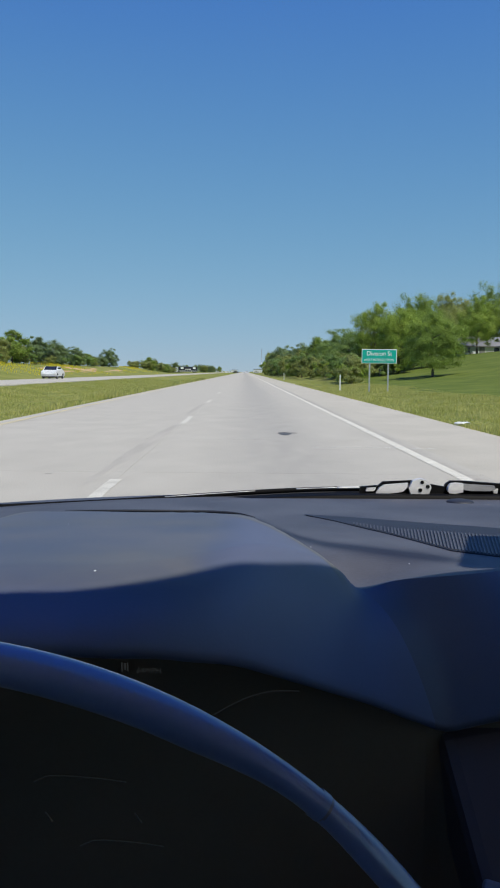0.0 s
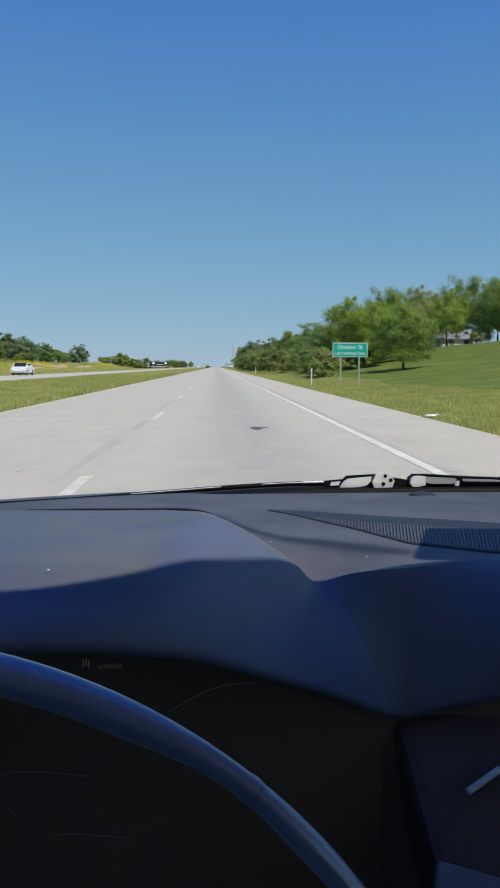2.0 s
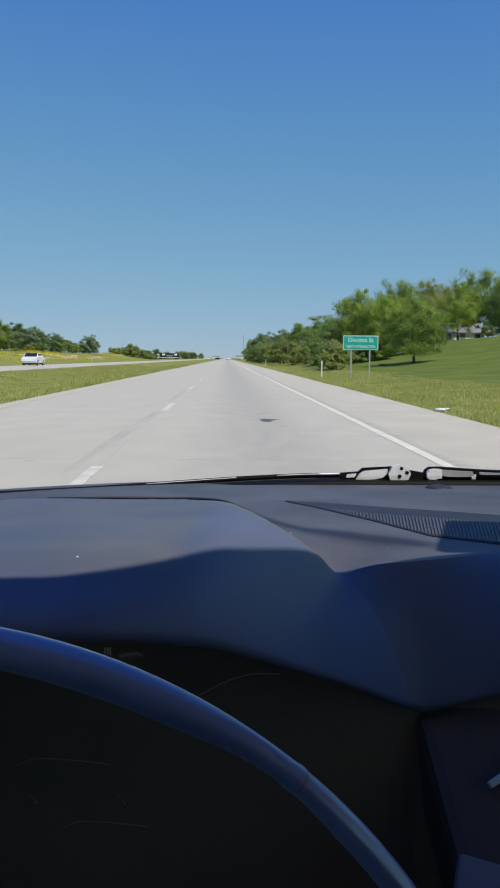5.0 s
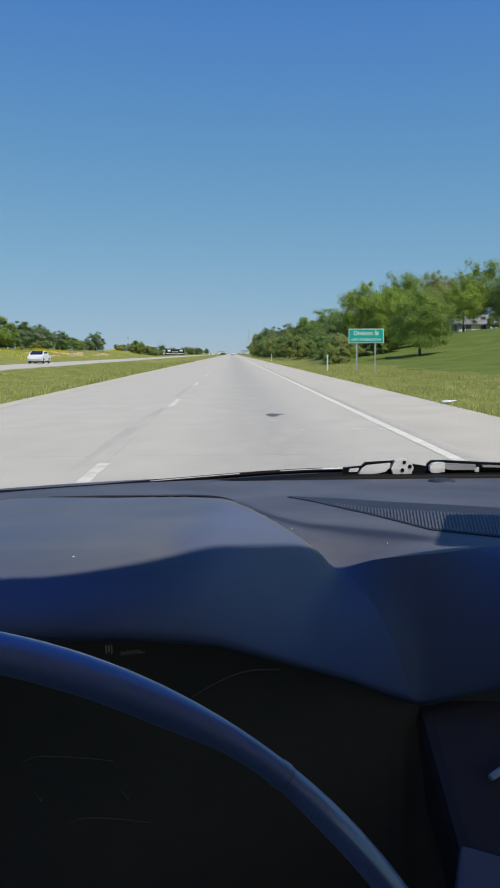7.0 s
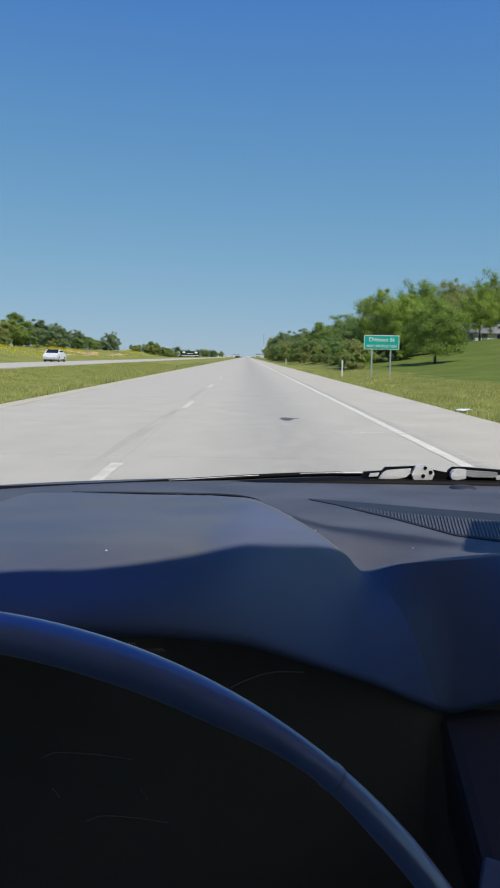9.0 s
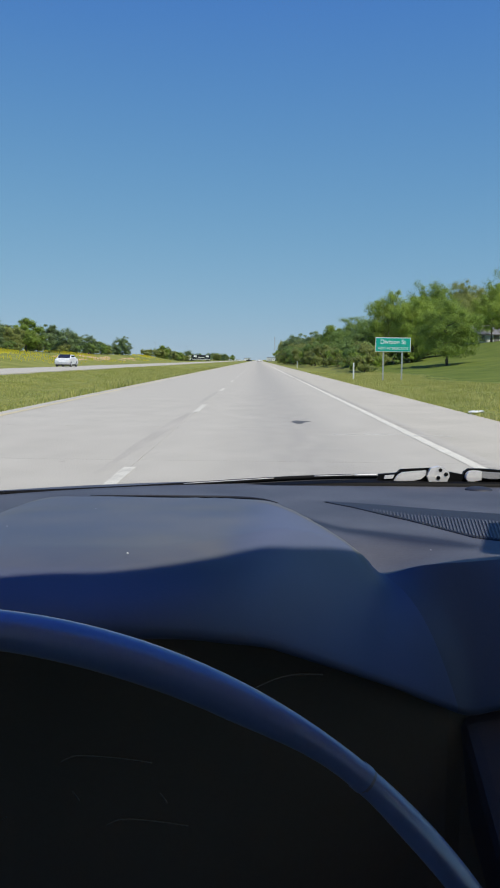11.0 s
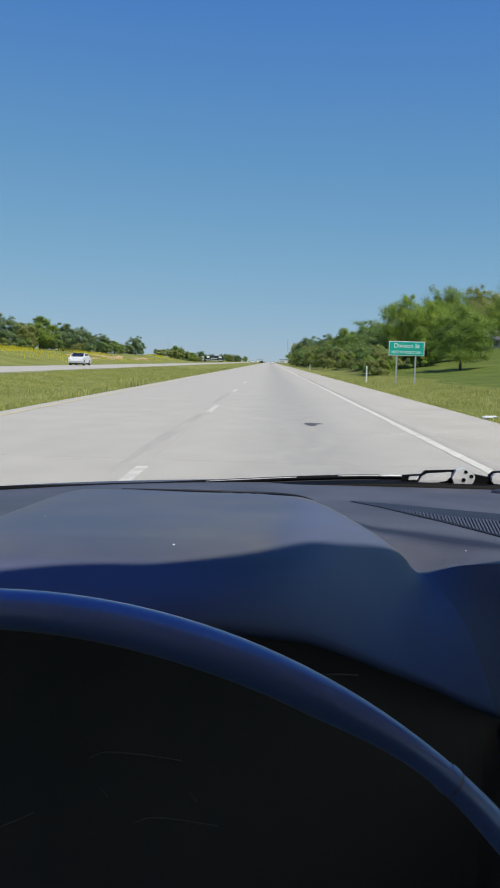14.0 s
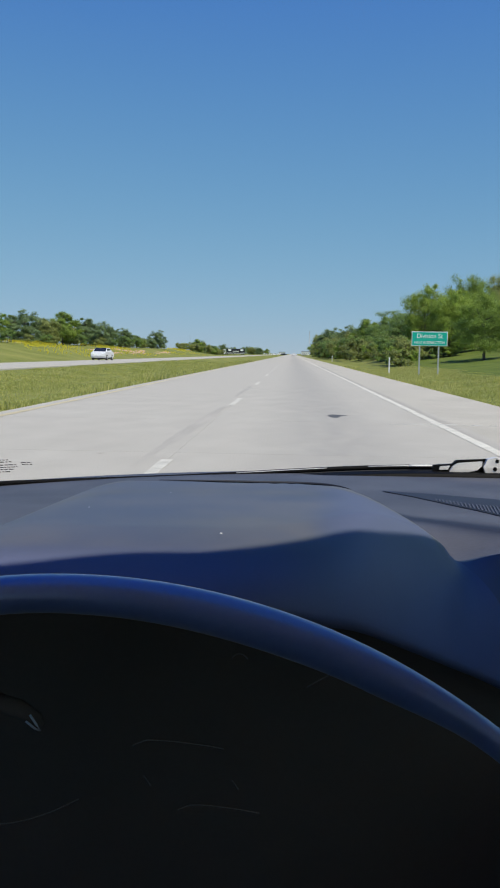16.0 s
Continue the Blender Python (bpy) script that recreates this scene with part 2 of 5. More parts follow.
def lit(name, colour, power):
    m = bpy.data.materials.new(name)
    m.use_nodes = True
    b = m.node_tree.nodes["Principled BSDF"]
    b.inputs["Base Color"].default_value = (0.02, 0.02, 0.02, 1)
    b.inputs["Emission Color"].default_value = (*colour, 1)
    b.inputs["Emission Strength"].default_value = power
    return m


DISPLAY = lit("display_segments", (0.75, 0.8, 0.8), 0.018)
DISPLAY_DIM = lit("dim_display_edges", (0.75, 0.8, 0.85), 0.009)


# ---------------------------------------------------------------- mesh helpers
def mesh_of(name, verts, faces, mat, smooth=False):
    me = bpy.data.meshes.new(name)
    me.from_pydata([tuple(v) for v in verts], [], faces)
    me.materials.append(mat)
    if smooth:
        me.polygons.foreach_set("use_smooth", [True] * len(me.polygons))
    me.update()
    return me


def put(name, me, parent=None, label="", at=None):
    ob = new(name, me)
    if parent is not None:
        ob.parent = parent
    if at is not None:
        ob.matrix_basis = at
    return tagged(ob, label)


def part(name, bm, mat, parent=None, label="", smooth=False, at=None):
    me = bpy.data.meshes.new(name)
    bm.to_mesh(me)
    bm.free()
    me.materials.append(mat)
    if smooth:
        me.polygons.foreach_set("use_smooth", [True] * len(me.polygons))
    return put(name, me, parent, label, at)


def thing(name, at, label, category, group="", kind=""):
    ob = new(name)
    ob.empty_display_size = 0.2
    ob.matrix_basis = at
    return tagged(ob, label, category, group, kind)


def box(bm, x0, y0, z0, x1, y1, z1, m=None, bevel=0.0):
    """A box from corner to corner, turned by m, with its edges rounded off."""
    mm = Matrix.Translation(((x0 + x1) / 2, (y0 + y1) / 2, (z0 + z1) / 2)) @ Matrix.Diagonal((x1 - x0, y1 - y0, z1 - z0, 1))
    got = bmesh.ops.create_cube(bm, size=1.0, matrix=(m or Matrix()) @ mm)
    if bevel:
        edges = list({e for v in got["verts"] for e in v.link_edges})
        bmesh.ops.bevel(bm, geom=edges, offset=bevel, segments=2, profile=0.5, affect="EDGES")
    return bm


def boxed(*args, **kw):
    return box(bmesh.new(), *args, **kw)


def rod(bm, a, b, r0, r1=None, sides=10):
    a, b = Vector(a), Vector(b)
    d = b - a
    m = Matrix.Translation((a + b) / 2) @ d.to_track_quat("Z", "Y").to_matrix().to_4x4()
    bmesh.ops.create_cone(bm, cap_ends=True, segments=sides, radius1=r0, radius2=r0 if r1 is None else r1, depth=d.length, matrix=m)
    return bm


def tube(points, radius, sides=10):
    """A mesh (verts, faces) of a tube along points; radius: a number or one for each point."""
    pts = [Vector(p) for p in points]
    rs = radius if isinstance(radius, (list, tuple)) else [radius] * len(pts)
    verts, faces = [], []
    for i, p in enumerate(pts):
        d = (pts[min(i + 1, len(pts) - 1)] - pts[max(i - 1, 0)]).normalized()
        s = d.cross(Vector((0, 0, 1)))
        s = s.normalized() if s.length > 1e-4 else Vector((1, 0, 0))
        u = s.cross(d)
        for k in range(sides):
            a = 2 * math.pi * k / sides
            verts.append(p + (s * math.cos(a) + u * math.sin(a)) * rs[i])
    for i in range(len(pts) - 1):
        for k in range(sides):
            a, b = i * sides + k, i * sides + (k + 1) % sides
            faces.append((a, b, b + sides, a + sides))
    faces.append(tuple(range(sides - 1, -1, -1)))
    faces.append(tuple(range((len(pts) - 1) * sides, len(pts) * sides)))
    return verts, faces


def letters(name, text, size, mat, parent, at, wide=1.0, label=""):
    cu = bpy.data.curves.new(name, "FONT")
    cu.body, cu.size, cu.align_x, cu.align_y, cu.extrude = text, size, "CENTER", "CENTER", size * 0.01
    tmp = bpy.data.objects.new(name, cu)
    scene.collection.objects.link(tmp)
    me = bpy.data.meshes.new_from_object(tmp.evaluated_get(bpy.context.evaluated_depsgraph_get()))
    bpy.data.objects.remove(tmp)
    bpy.data.curves.remove(cu)
    me.materials.clear()
    me.materials.append(mat)
    me.transform(Matrix.Diagonal((wide, 1, 1, 1)))
    return put(name, me, parent, label, at)


def soft(x, a, b):
    t = np.clip((x - a) / (b - a), 0, 1)
    return t * t * (3 - 2 * t)


# ---------------------------------------------------------------- ground
L_EDGE, R_EDGE = -5.25, 4.62        # this carriageway's pavement
O_NEAR, O_FAR = -16.5, -24.5        # the other carriageway's
WORKS_END = 2600.0


def ground_height(x, y):
    """The land's height in metres: level under both carriageways, a dip between them, a rising lawn and wooded bank on one side, a low bank on the other."""
    x, y = np.asarray(x, float), np.asarray(y, float)
    z = np.full(np.broadcast(x, y).shape, -0.05)
    z = z - 0.35 * np.exp(-((x + 11.0) / 3.0) ** 2)
    z = z - 0.18 * np.exp(-((x - 7.6) / 1.4) ** 2)
    lift = soft(x, 9.5, 50) * (0.35 + 0.65 * soft(y, 20, 120)) * (1 - 0.8 * soft(y, 330, 560))
    z = z + 4.7 * lift + 0.6 * soft(x, 9, 15) * soft(y, 85, 125) * (1 - 0.7 * soft(y, 300, 450))
    bank = soft(-x, 28, 44) * soft(y, -40, 60) * (1 - soft(y, 300, 430))
    z = z + 2.4 * bank
    far = soft(np.hypot(x, y), 500, 1800) * soft(np.abs(x + 8), 25, 160)
    z = z + far * (2.0 + 2.0 * np.sin(x * 0.004 + 1.0))
    z = z + 0.05 * np.sin(x * 1.3 + y * 0.37) * np.sin(y * 0.61 - x * 0.4) * ((x > R_EDGE + 0.7) | ((x < L_EDGE - 0.7) & (x > O_NEAR + 0.7)) | (x < O_FAR - 0.7))
    return z


def make_ground():
    xs = np.unique(np.concatenate([np.linspace(-4000, -200, 16), np.linspace(-200, -30, 35), np.linspace(-30, 60, 181), np.linspace(60, 200, 30), np.linspace(200, 4000, 16)]))
    ys = np.unique(np.concatenate([np.linspace(-1500, -120, 10), np.linspace(-120, 10, 30), np.linspace(10, 120, 180), np.linspace(120, 450, 120), np.linspace(450, 1500, 40), np.linspace(1500, 4500, 10)]))
    gx, gy = np.meshgrid(xs, ys)
    gz = ground_height(gx, gy)
    v = np.stack([gx, gy, gz], -1).reshape(-1, 3)
    w = len(xs)
    f = [(j * w + i, j * w + i + 1, (j + 1) * w + i + 1, (j + 1) * w + i) for j in range(len(ys) - 1) for i in range(w - 1)]
    ob = put("ground", mesh_of("ground", v, f, EARTH, True))
    tagged(ob, "rough green and straw-coloured grass verges beside the highway", "ground", kind="structure")


make_ground()


def slab(name, x0, x1, y0, y1, z, mat, parent=None, label=""):
    """A long slab of paving 0.3 m thick, cut along its length."""
    ys = np.unique(np.concatenate([np.arange(y0, min(y1, 200), 5.0), np.linspace(min(y1, 200), y1, 30)]))
    v, f = [], []
    for y in ys:
        v += [(x0, y, z - 0.3), (x0, y, z), (x1, y, z), (x1, y, z - 0.3)]
    for i in range(len(ys) - 1):
        a = 4 * i
        f += [(a + 1, a + 2, a + 6, a + 5), (a, a + 1, a + 5, a + 4), (a + 2, a + 3, a + 7, a + 6)]
    f.append((0, 3, 2, 1))
    return put(name, mesh_of(name, v, f, mat), parent, label)


# ---------------------------------------------------------------- road
DASH_X, RIGHT_X, YELLOW_X = -1.30, 2.36, -4.92
road = thing("road", Matrix(), "pale concrete highway carriageway with worn joints and lane paint", "road", kind="structure")
PANEL = 4.6
first_y = -23.0
for lane, (x0, x1) in enumerate(((YELLOW_X - 0.33, DASH_X - 0.0015), (DASH_X + 0.0015, RIGHT_X + 0.30))):
    for k in range(48):
        y0 = first_y + k * PANEL
        me_name = "panel"
        bm = boxed(x0, y0 + 0.003, -0.28, x1, y0 + PANEL - 0.003, 0.0)
        part(me_name, bm, CONCRETE, road)
    slab("carriageway", x0, x1, first_y + 48 * PANEL, WORKS_END, 0.0, CONCRETE, road)
slab("shoulder", RIGHT_X + 0.302, R_EDGE, -60, WORKS_END, -0.003, SHOULDER, road, "pale concrete hard shoulder")
slab("joint_bed", YELLOW_X - 0.32, RIGHT_X + 0.29, -60, WORKS_END, -0.012, JOINT, road, "dark joint filler")
other = thing("opposite_road", Matrix(), "pale concrete carriageway for oncoming traffic", "road", kind="structure")
slab("carriageway", O_FAR, O_NEAR, -60, WORKS_END, 0.02, CONCRETE, other)
slab("edge_line", O_NEAR - 0.7, O_NEAR - 0.58, -60, 900, 0.024, PAINT_YELLOW, other, "yellow edge line")


def stripe(name, x0, x1, y0, y1, mat, label):
    """Painted line, a few millimetres proud of the road, with ragged edges."""
    rnd = random.Random(int(y0 * 10) + int(x0 * 100))
    n = max(3, int((y1 - y0) / 0.35))
    v, f = [], []
    for i in range(n + 1):
        y = y0 + (y1 - y0) * i / n
        v += [(x0 + rnd.uniform(-0.008, 0.008), y, 0.004), (x1 + rnd.uniform(-0.008, 0.008), y, 0.004)]
        if i:
            f.append((2 * i - 2, 2 * i - 1, 2 * i + 1, 2 * i))
    return put(name, mesh_of(name, v, f, mat), road, label)


for k in range(-1, 28):
    stripe("lane_dash", DASH_X - 0.06, DASH_X + 0.06, 17.7 + 12.19 * k, 20.75 + 12.19 * k, PAINT_WORN, "worn white lane dash")
stripe("edge_line", RIGHT_X - 0.07, RIGHT_X + 0.07, -30, 400, PAINT_WHITE, "white edge line")
stripe("median_line", YELLOW_X - 0.07, YELLOW_X + 0.07, -30, 400, PAINT_YELLOW, "faded yellow edge line")


def rumble():
    """Milled grooves in the shoulder just past the edge line."""
    v, f = [], []
    for k in range(260):
        y = -5 + 0.32 * k
        a = len(v)
        x0, x1 = RIGHT_X + 0.10, RIGHT_X + 0.22
        v += [(x0, y, 0.0015), (x1, y, 0.0015), (x1, y + 0.15, 0.0015), (x0, y + 0.15, 0.0015), (x0, y + 0.07, 0.004), (x1, y + 0.07, 0.004)]
        f += [(a, a + 1, a + 5, a + 4), (a + 4, a + 5, a + 2, a + 3)]
    tagged(put("rumble_strip", mesh_of("rumble_strip", v, f, SCUFF), road, "milled rumble strip"), kind="stuff")


rumble()


def blot(name, x, y, rx, ry, mat, label, seed):
    rnd = random.Random(seed)
    v = [(x + rx * math.cos(a) * rnd.uniform(0.7, 1.1), y + ry * math.sin(a) * rnd.uniform(0.7, 1.1), 0.0014 + 0.00004 * seed) for a in np.linspace(0, 2 * math.pi, 22)[:-1]]
    put(name, mesh_of(name, v, [tuple(range(len(v)))], mat), road, label)


for k, (bx, by, bw, bl) in enumerate(((0.50, 18.0, 0.10, 0.35), (-1.0, 14.2, 0.05, 0.07), (0.9, 11.0, 0.03, 0.06), (-2.1, 9.0, 0.04, 0.05), (-3.2, 24.0, 0.08, 0.1))):
    blot("road_mark", bx, by, bw, bl, SCUFF, "small dark chip in the concrete", 20 + k)
for k, (x0, y0, x1, y1, w) in enumerate(((-1.41, 17.3, -1.56, 8.0, 0.10), (-1.40, 29.0, -1.46, 21.5, 0.08))):
    sc_v, sc_f, sc_r = [], [], random.Random(60 + k)
    for i in range(31):
        t = i / 30
        h = w * (0.25 + 0.75 * math.sin(math.pi * min(1, 0.08 + t * 0.92))) * sc_r.uniform(0.75, 1.25)
        cx, cy = x0 + (x1 - x0) * t, y0 + (y1 - y0) * t
        sc_v += [(cx - h, cy, 0.0010 + 0.0003 * k), (cx + h, cy, 0.0010 + 0.0003 * k)]
        if i:
            sc_f.append((2 * i - 2, 2 * i, 2 * i + 1, 2 * i - 1))
    put("tyre_scuff", mesh_of("tyre_scuff", sc_v, sc_f, SCUFF), road, "long grey scuff beside the lane dashes")
blot("tar_patch", 0.75, 15.2, 0.13, 0.42, TAR, "dark tar patch on the concrete", 3)
blot("tar_patch", 0.87, 15.35, 0.13, 0.12, TAR, "dark tail of the tar patch", 6)


# ---------------------------------------------------------------- trees
def crown_mesh(name, rnd, radius, height, base, leaf, count, mat, lumps=9):
    """Leaves as small bent quads in loose sprays, set in and round an uneven dome."""
    g = np.random.RandomState(rnd.randrange(10 ** 6))
    mid, half = base + (height - base) * 0.46, (height - base) * 0.5
    n = lumps * 4
    ph = g.rand(6) * 6.283
    u = -0.85 + 1.85 * g.rand(n)
    a = g.rand(n) * 6.283
    s = np.sqrt(1 - u * u)
    bulge = 1 + 0.13 * np.sin(2 * a + ph[0]) + 0.11 * np.sin(3 * a + 2.5 * u + ph[1]) + 0.09 * np.sin(5 * u + ph[2] + a) + 0.08 * np.sin(5 * a - 4 * u + ph[3])
    deep = (0.35 + 0.65 * g.rand(n) ** 0.5) * np.minimum(bulge, 1.16)
    c = np.stack([radius * s * np.cos(a) * deep, radius * s * np.sin(a) * deep, mid + half * 0.92 * u * deep], -1)
    size = radius * (0.10 + 0.13 * g.rand(n))
    k = g.randint(0, n, count)
    off = g.randn(count, 3) * size[k][:, None] * np.array([0.62, 0.62, 0.40])
    p = c[k] + off
    p[:, 2] = np.maximum(p[:, 2], 0.1)
    out = (c[k] - np.array([0, 0, mid])) * np.array([1, 1, radius / half])
    out /= np.linalg.norm(out, axis=1)[:, None] + 1e-6
    nrm = out * 0.7 + off / (np.linalg.norm(off, axis=1)[:, None] + 1e-6) * 0.5 + np.array([0, 0, 0.5]) + g.randn(count, 3) * 0.55
    nrm /= np.linalg.norm(nrm, axis=1)[:, None]
    t = np.cross(nrm, g.randn(count, 3))
    t *= (leaf * (0.6 + 0.7 * g.rand(count)) / np.linalg.norm(t, axis=1))[:, None]
    b = np.cross(nrm, t) * 0.62
    lift = nrm * leaf * 0.15
    v = np.stack([p - t, p - b + lift, p + t, p + b + lift], 1).reshape(-1, 3)
    f = [(4 * q, 4 * q + 1, 4 * q + 2, 4 * q + 3) for q in range(count)]
    return mesh_of(name, v, f, mat)


def tree_kind(seed, height, radius, base, mat, leaf, count, label, category="tree", lumps=9, at=None, group=""):
    rnd = random.Random(seed)
    ob = thing("tree" if category == "tree" else "shrub", at or Matrix(), label, category, group)
    trunk_r = 0.022 * height
    pts, r = [], []
    for i in range(7):
        h = i / 6
        pts.append((rnd.uniform(-0.12, 0.12) * h * radius, rnd.uniform(-0.12, 0.12) * h * radius, -0.3 + h * height * 0.72))
        r.append(trunk_r * (1.25 - 1.05 * h))
    v, f = tube(pts, r, 8)
    for k in range(7):
        s = Vector(pts[2 + k % 4])
        a = rnd.uniform(0, 6.28)
        q = radius * rnd.uniform(0.45, 0.8)
        e = s + Vector((q * math.cos(a), q * math.sin(a), height * rnd.uniform(0.12, 0.3)))
        mid = (s + e) / 2 + Vector((0, 0, -0.04 * height))
        v2, f2 = tube([s, mid, e], [trunk_r * 0.45, trunk_r * 0.3, trunk_r * 0.1], 6)
        o = len(v)
        v += v2
        f += [tuple(i + o for i in q2) for q2 in f2]
    put("trunk", mesh_of("trunk", v, f, BARK, True), ob)
    put("crown", crown_mesh("crown", rnd, radius, height, base, leaf, count, mat, lumps), ob)
    return ob


def ground_at(x, y):
    return float(ground_height(x, y))


def stand(x, y, scale=1.0, turn=0.0, tall=1.0, sink=0.0):
    return Matrix.Translation((x, y, ground_at(x, y) - sink)) @ Matrix.Rotation(turn, 4, "Z") @ Matrix.Diagonal((scale, scale, scale * tall, 1))


T = [
    tree_kind(1, 9.0, 4.2, 0.7, LEAF_A, 0.088, 38000, "broad leafy tree with mid-green crown on the bank", lumps=38),
    tree_kind(2, 9.5, 4.0, 0.8, LEAF_B, 0.088, 38000, "broad leafy tree with yellow-green sunlit crown", lumps=36),
    tree_kind(3, 9.0, 3.4, 0.4, LEAF_C, 0.085, 34000, "dense dark green tree low to the ground", lumps=36),
    tree_kind(4, 10.0, 3.8, 0.9, LEAF_D, 0.085, 32000, "tall tree with dull olive crown and gaps", lumps=36),
]
shrubs = [
    tree_kind(11, 3.0, 1.9, 0.1, LEAF_D, 0.11, 5000, "bushy olive-green shrub at the wood's edge", "shrub", 8),
    tree_kind(12, 3.4, 1.8, 0.1, LEAF_C, 0.11, 5000, "dense dark green shrub at the wood's edge", "shrub", 8),
    tree_kind(13, 2.6, 1.9, 0.1, LEAF_B, 0.11, 5000, "bright green shrub at the wood's edge", "shrub", 8),
]
far_kinds = [
    tree_kind(21, 9.0, 4.0, -0.6, LEAF_F, 0.165, 17000, "leafy dark green tree on the distant bank", lumps=24),
    tree_kind(22, 9.5, 3.8, -0.6, LEAF_A, 0.165, 17000, "leafy mid-green tree on the distant bank", lumps=24),
    tree_kind(23, 10.0, 3.0, -0.6, LEAF_F, 0.155, 17000, "narrow dark green tree on the distant bank", lumps=20),
    tree_kind(24, 9.0, 4.2, -0.5, LEAF_D, 0.165, 17000, "dull olive tree on the distant bank", lumps=24),
]
used = set()


def plant(src, x, y, scale=1.0, turn=0.0, tall=1.0, group="", label=""):
    m = stand(x, y, scale, turn, tall)
    if src.name not in used:
        used.add(src.name)
        src.matrix_basis = m
        ob = src
    else:
        ob = copy_thing(src, Matrix())
        ob.matrix_basis = m
    return tagged(ob, label, group=group)


rnd = random.Random(5)


def row(n, x, y, size, group, wobble=(1.5, 3.0), pick=None, tall=1.0):
    """A loose row of n trees; x, y, size: from the first to the last."""
    for i in range(n):
        k = i / max(1, n - 1)
        src = (pick or T)[rnd.randrange(len(pick or T))]
        plant(src, x[0] + (x[1] - x[0]) * k + rnd.uniform(-1, 1) * wobble[0], y[0] + (y[1] - y[0]) * k + rnd.uniform(-1, 1) * wobble[1],
              (size[0] + (size[1] - size[0]) * k) * rnd.uniform(0.85, 1.15), rnd.uniform(0, 6.28), tall * rnd.uniform(0.88, 1.2), group)


def grow(src, x, y, height, radius, group="", label=""):
    """A tree of that height and crown radius, in metres."""
    tall, wide = size_of[src.name.split(".")[0] + str(kind_list.index(src))]
    k = radius / wide
    return plant(src, x, y, k, rnd.uniform(0, 6.28), height / (tall * k), group, label)


kind_list = T + far_kinds
size_of = {"tree" + str(i): hw for i, hw in enumerate(((9.0, 4.2), (9.5, 4.0), (9.0, 3.4), (10.0, 3.8), (9.0, 4.0), (9.5, 3.8), (10.0, 3.0), (9.0, 4.2)))}
MID, BRIGHT, DARK, OLIVE, FAR_A, FAR_B, FAR_C, FAR_D = kind_list
# the tree on the lawn, and the wood's leading edge behind it
grow(MID, 20.2, 90.0, 7.4, 3.3, "", "round mid-green tree alone on the mown lawn")
WOOD = "trees of the roadside wood"
for src, x, y, h, r in (
    (BRIGHT, 17.3, 112, 10.4, 2.9), (BRIGHT, 19.4, 106, 9.0, 2.7), (BRIGHT, 22.2, 113, 9.0, 3.0), (DARK, 15.4, 118, 6.6, 2.6),
    (MID, 25.3, 125, 11.2, 3.0), (MID, 27.6, 129, 10.6, 2.8), (DARK, 22.6, 124, 8.8, 3.2),
    (DARK, 17.6, 140, 6.8, 3.0), (OLIVE, 20.6, 138, 8.0, 3.2), (DARK, 18.8, 165, 9.2, 3.6), (DARK, 15.6, 160, 6.4, 2.8),
    (FAR_B, 17.4, 195, 8.6, 3.6), (FAR_D, 14.6, 200, 6.4, 3.2), (FAR_A, 16.1, 235, 8.8, 3.8), (FAR_D, 13.6, 246, 6.6, 3.2),
    (FAR_A, 13.4, 325, 10.4, 4.4), (FAR_A, 15.6, 332, 11.2, 4.6), (FAR_C, 11.8, 340, 7.6, 3.2),
):
    grow(src, x, y, h, r, WOOD)
row(7, (21.0, 27.0), (150, 300), (0.72, 0.85), WOOD, (2.0, 5), far_kinds)
row(8, (14.5, 15.5), (255, 315), (0.72, 0.8), WOOD, (1.6, 4), far_kinds)
row(9, (13.0, 16.0), (350, 470), (0.85, 0.95), WOOD, (2, 6), far_kinds)
EDGE = "shrubs at the wood's edge"
row(30, (12.0, 9.6), (96, 300), (1.0, 1.6), EDGE, (1.0, 3.0), shrubs)
row(4, (10.2, 11.6), (80, 94), (0.7, 0.95), EDGE, (0.5, 1.0), shrubs)
row(6, (14.0, 17.0), (104, 122), (0.8, 1.1), EDGE, (1.2, 2.0), shrubs)
row(7, (15.5, 24.5), (104, 114), (0.9, 1.2), EDGE, (0.8, 1.5), shrubs)
BEHIND = "trees behind the lawn"
for src, x, y, h, r in (
    (OLIVE, 34.6, 146, 9.0, 2.4), (OLIVE, 37.7, 158, 13.0, 3.2), (OLIVE, 43.0, 168, 12.0, 3.4), (BRIGHT, 46.2, 165, 11.8, 3.4), (OLIVE, 40.4, 164, 10.6, 3.0),
    (MID, 50.4, 168, 14.6, 5.2), (MID, 47.6, 141, 11.0, 3.3), (DARK, 55.0, 160, 14.0, 4.6), (MID, 51.5, 140, 12.0, 4.2),
    (BRIGHT, 57.0, 142, 12.4, 4.6), (DARK, 62.0, 150, 13.0, 4.8), (DARK, 31.5, 142, 7.6, 2.8), (DARK, 30.0, 150, 9.6, 3.2),
):
    grow(src, x, y, h, r, BEHIND)
lofty = tree_kind(5, 9.5, 3.8, 1.1, LEAF_B, 0.088, 32000, "leafy tree with its crown held over a house roof", lumps=34)
plant(lofty, 39.9, 144.5, 0.9, 1.0, 1.0, BEHIND)
plant(shrubs[0], 46.6, 149.0, 0.8, 2.0, 1.0, BEHIND)
plant(shrubs[1], 37.2, 148.0, 0.75, 1.0, 1.0, BEHIND)
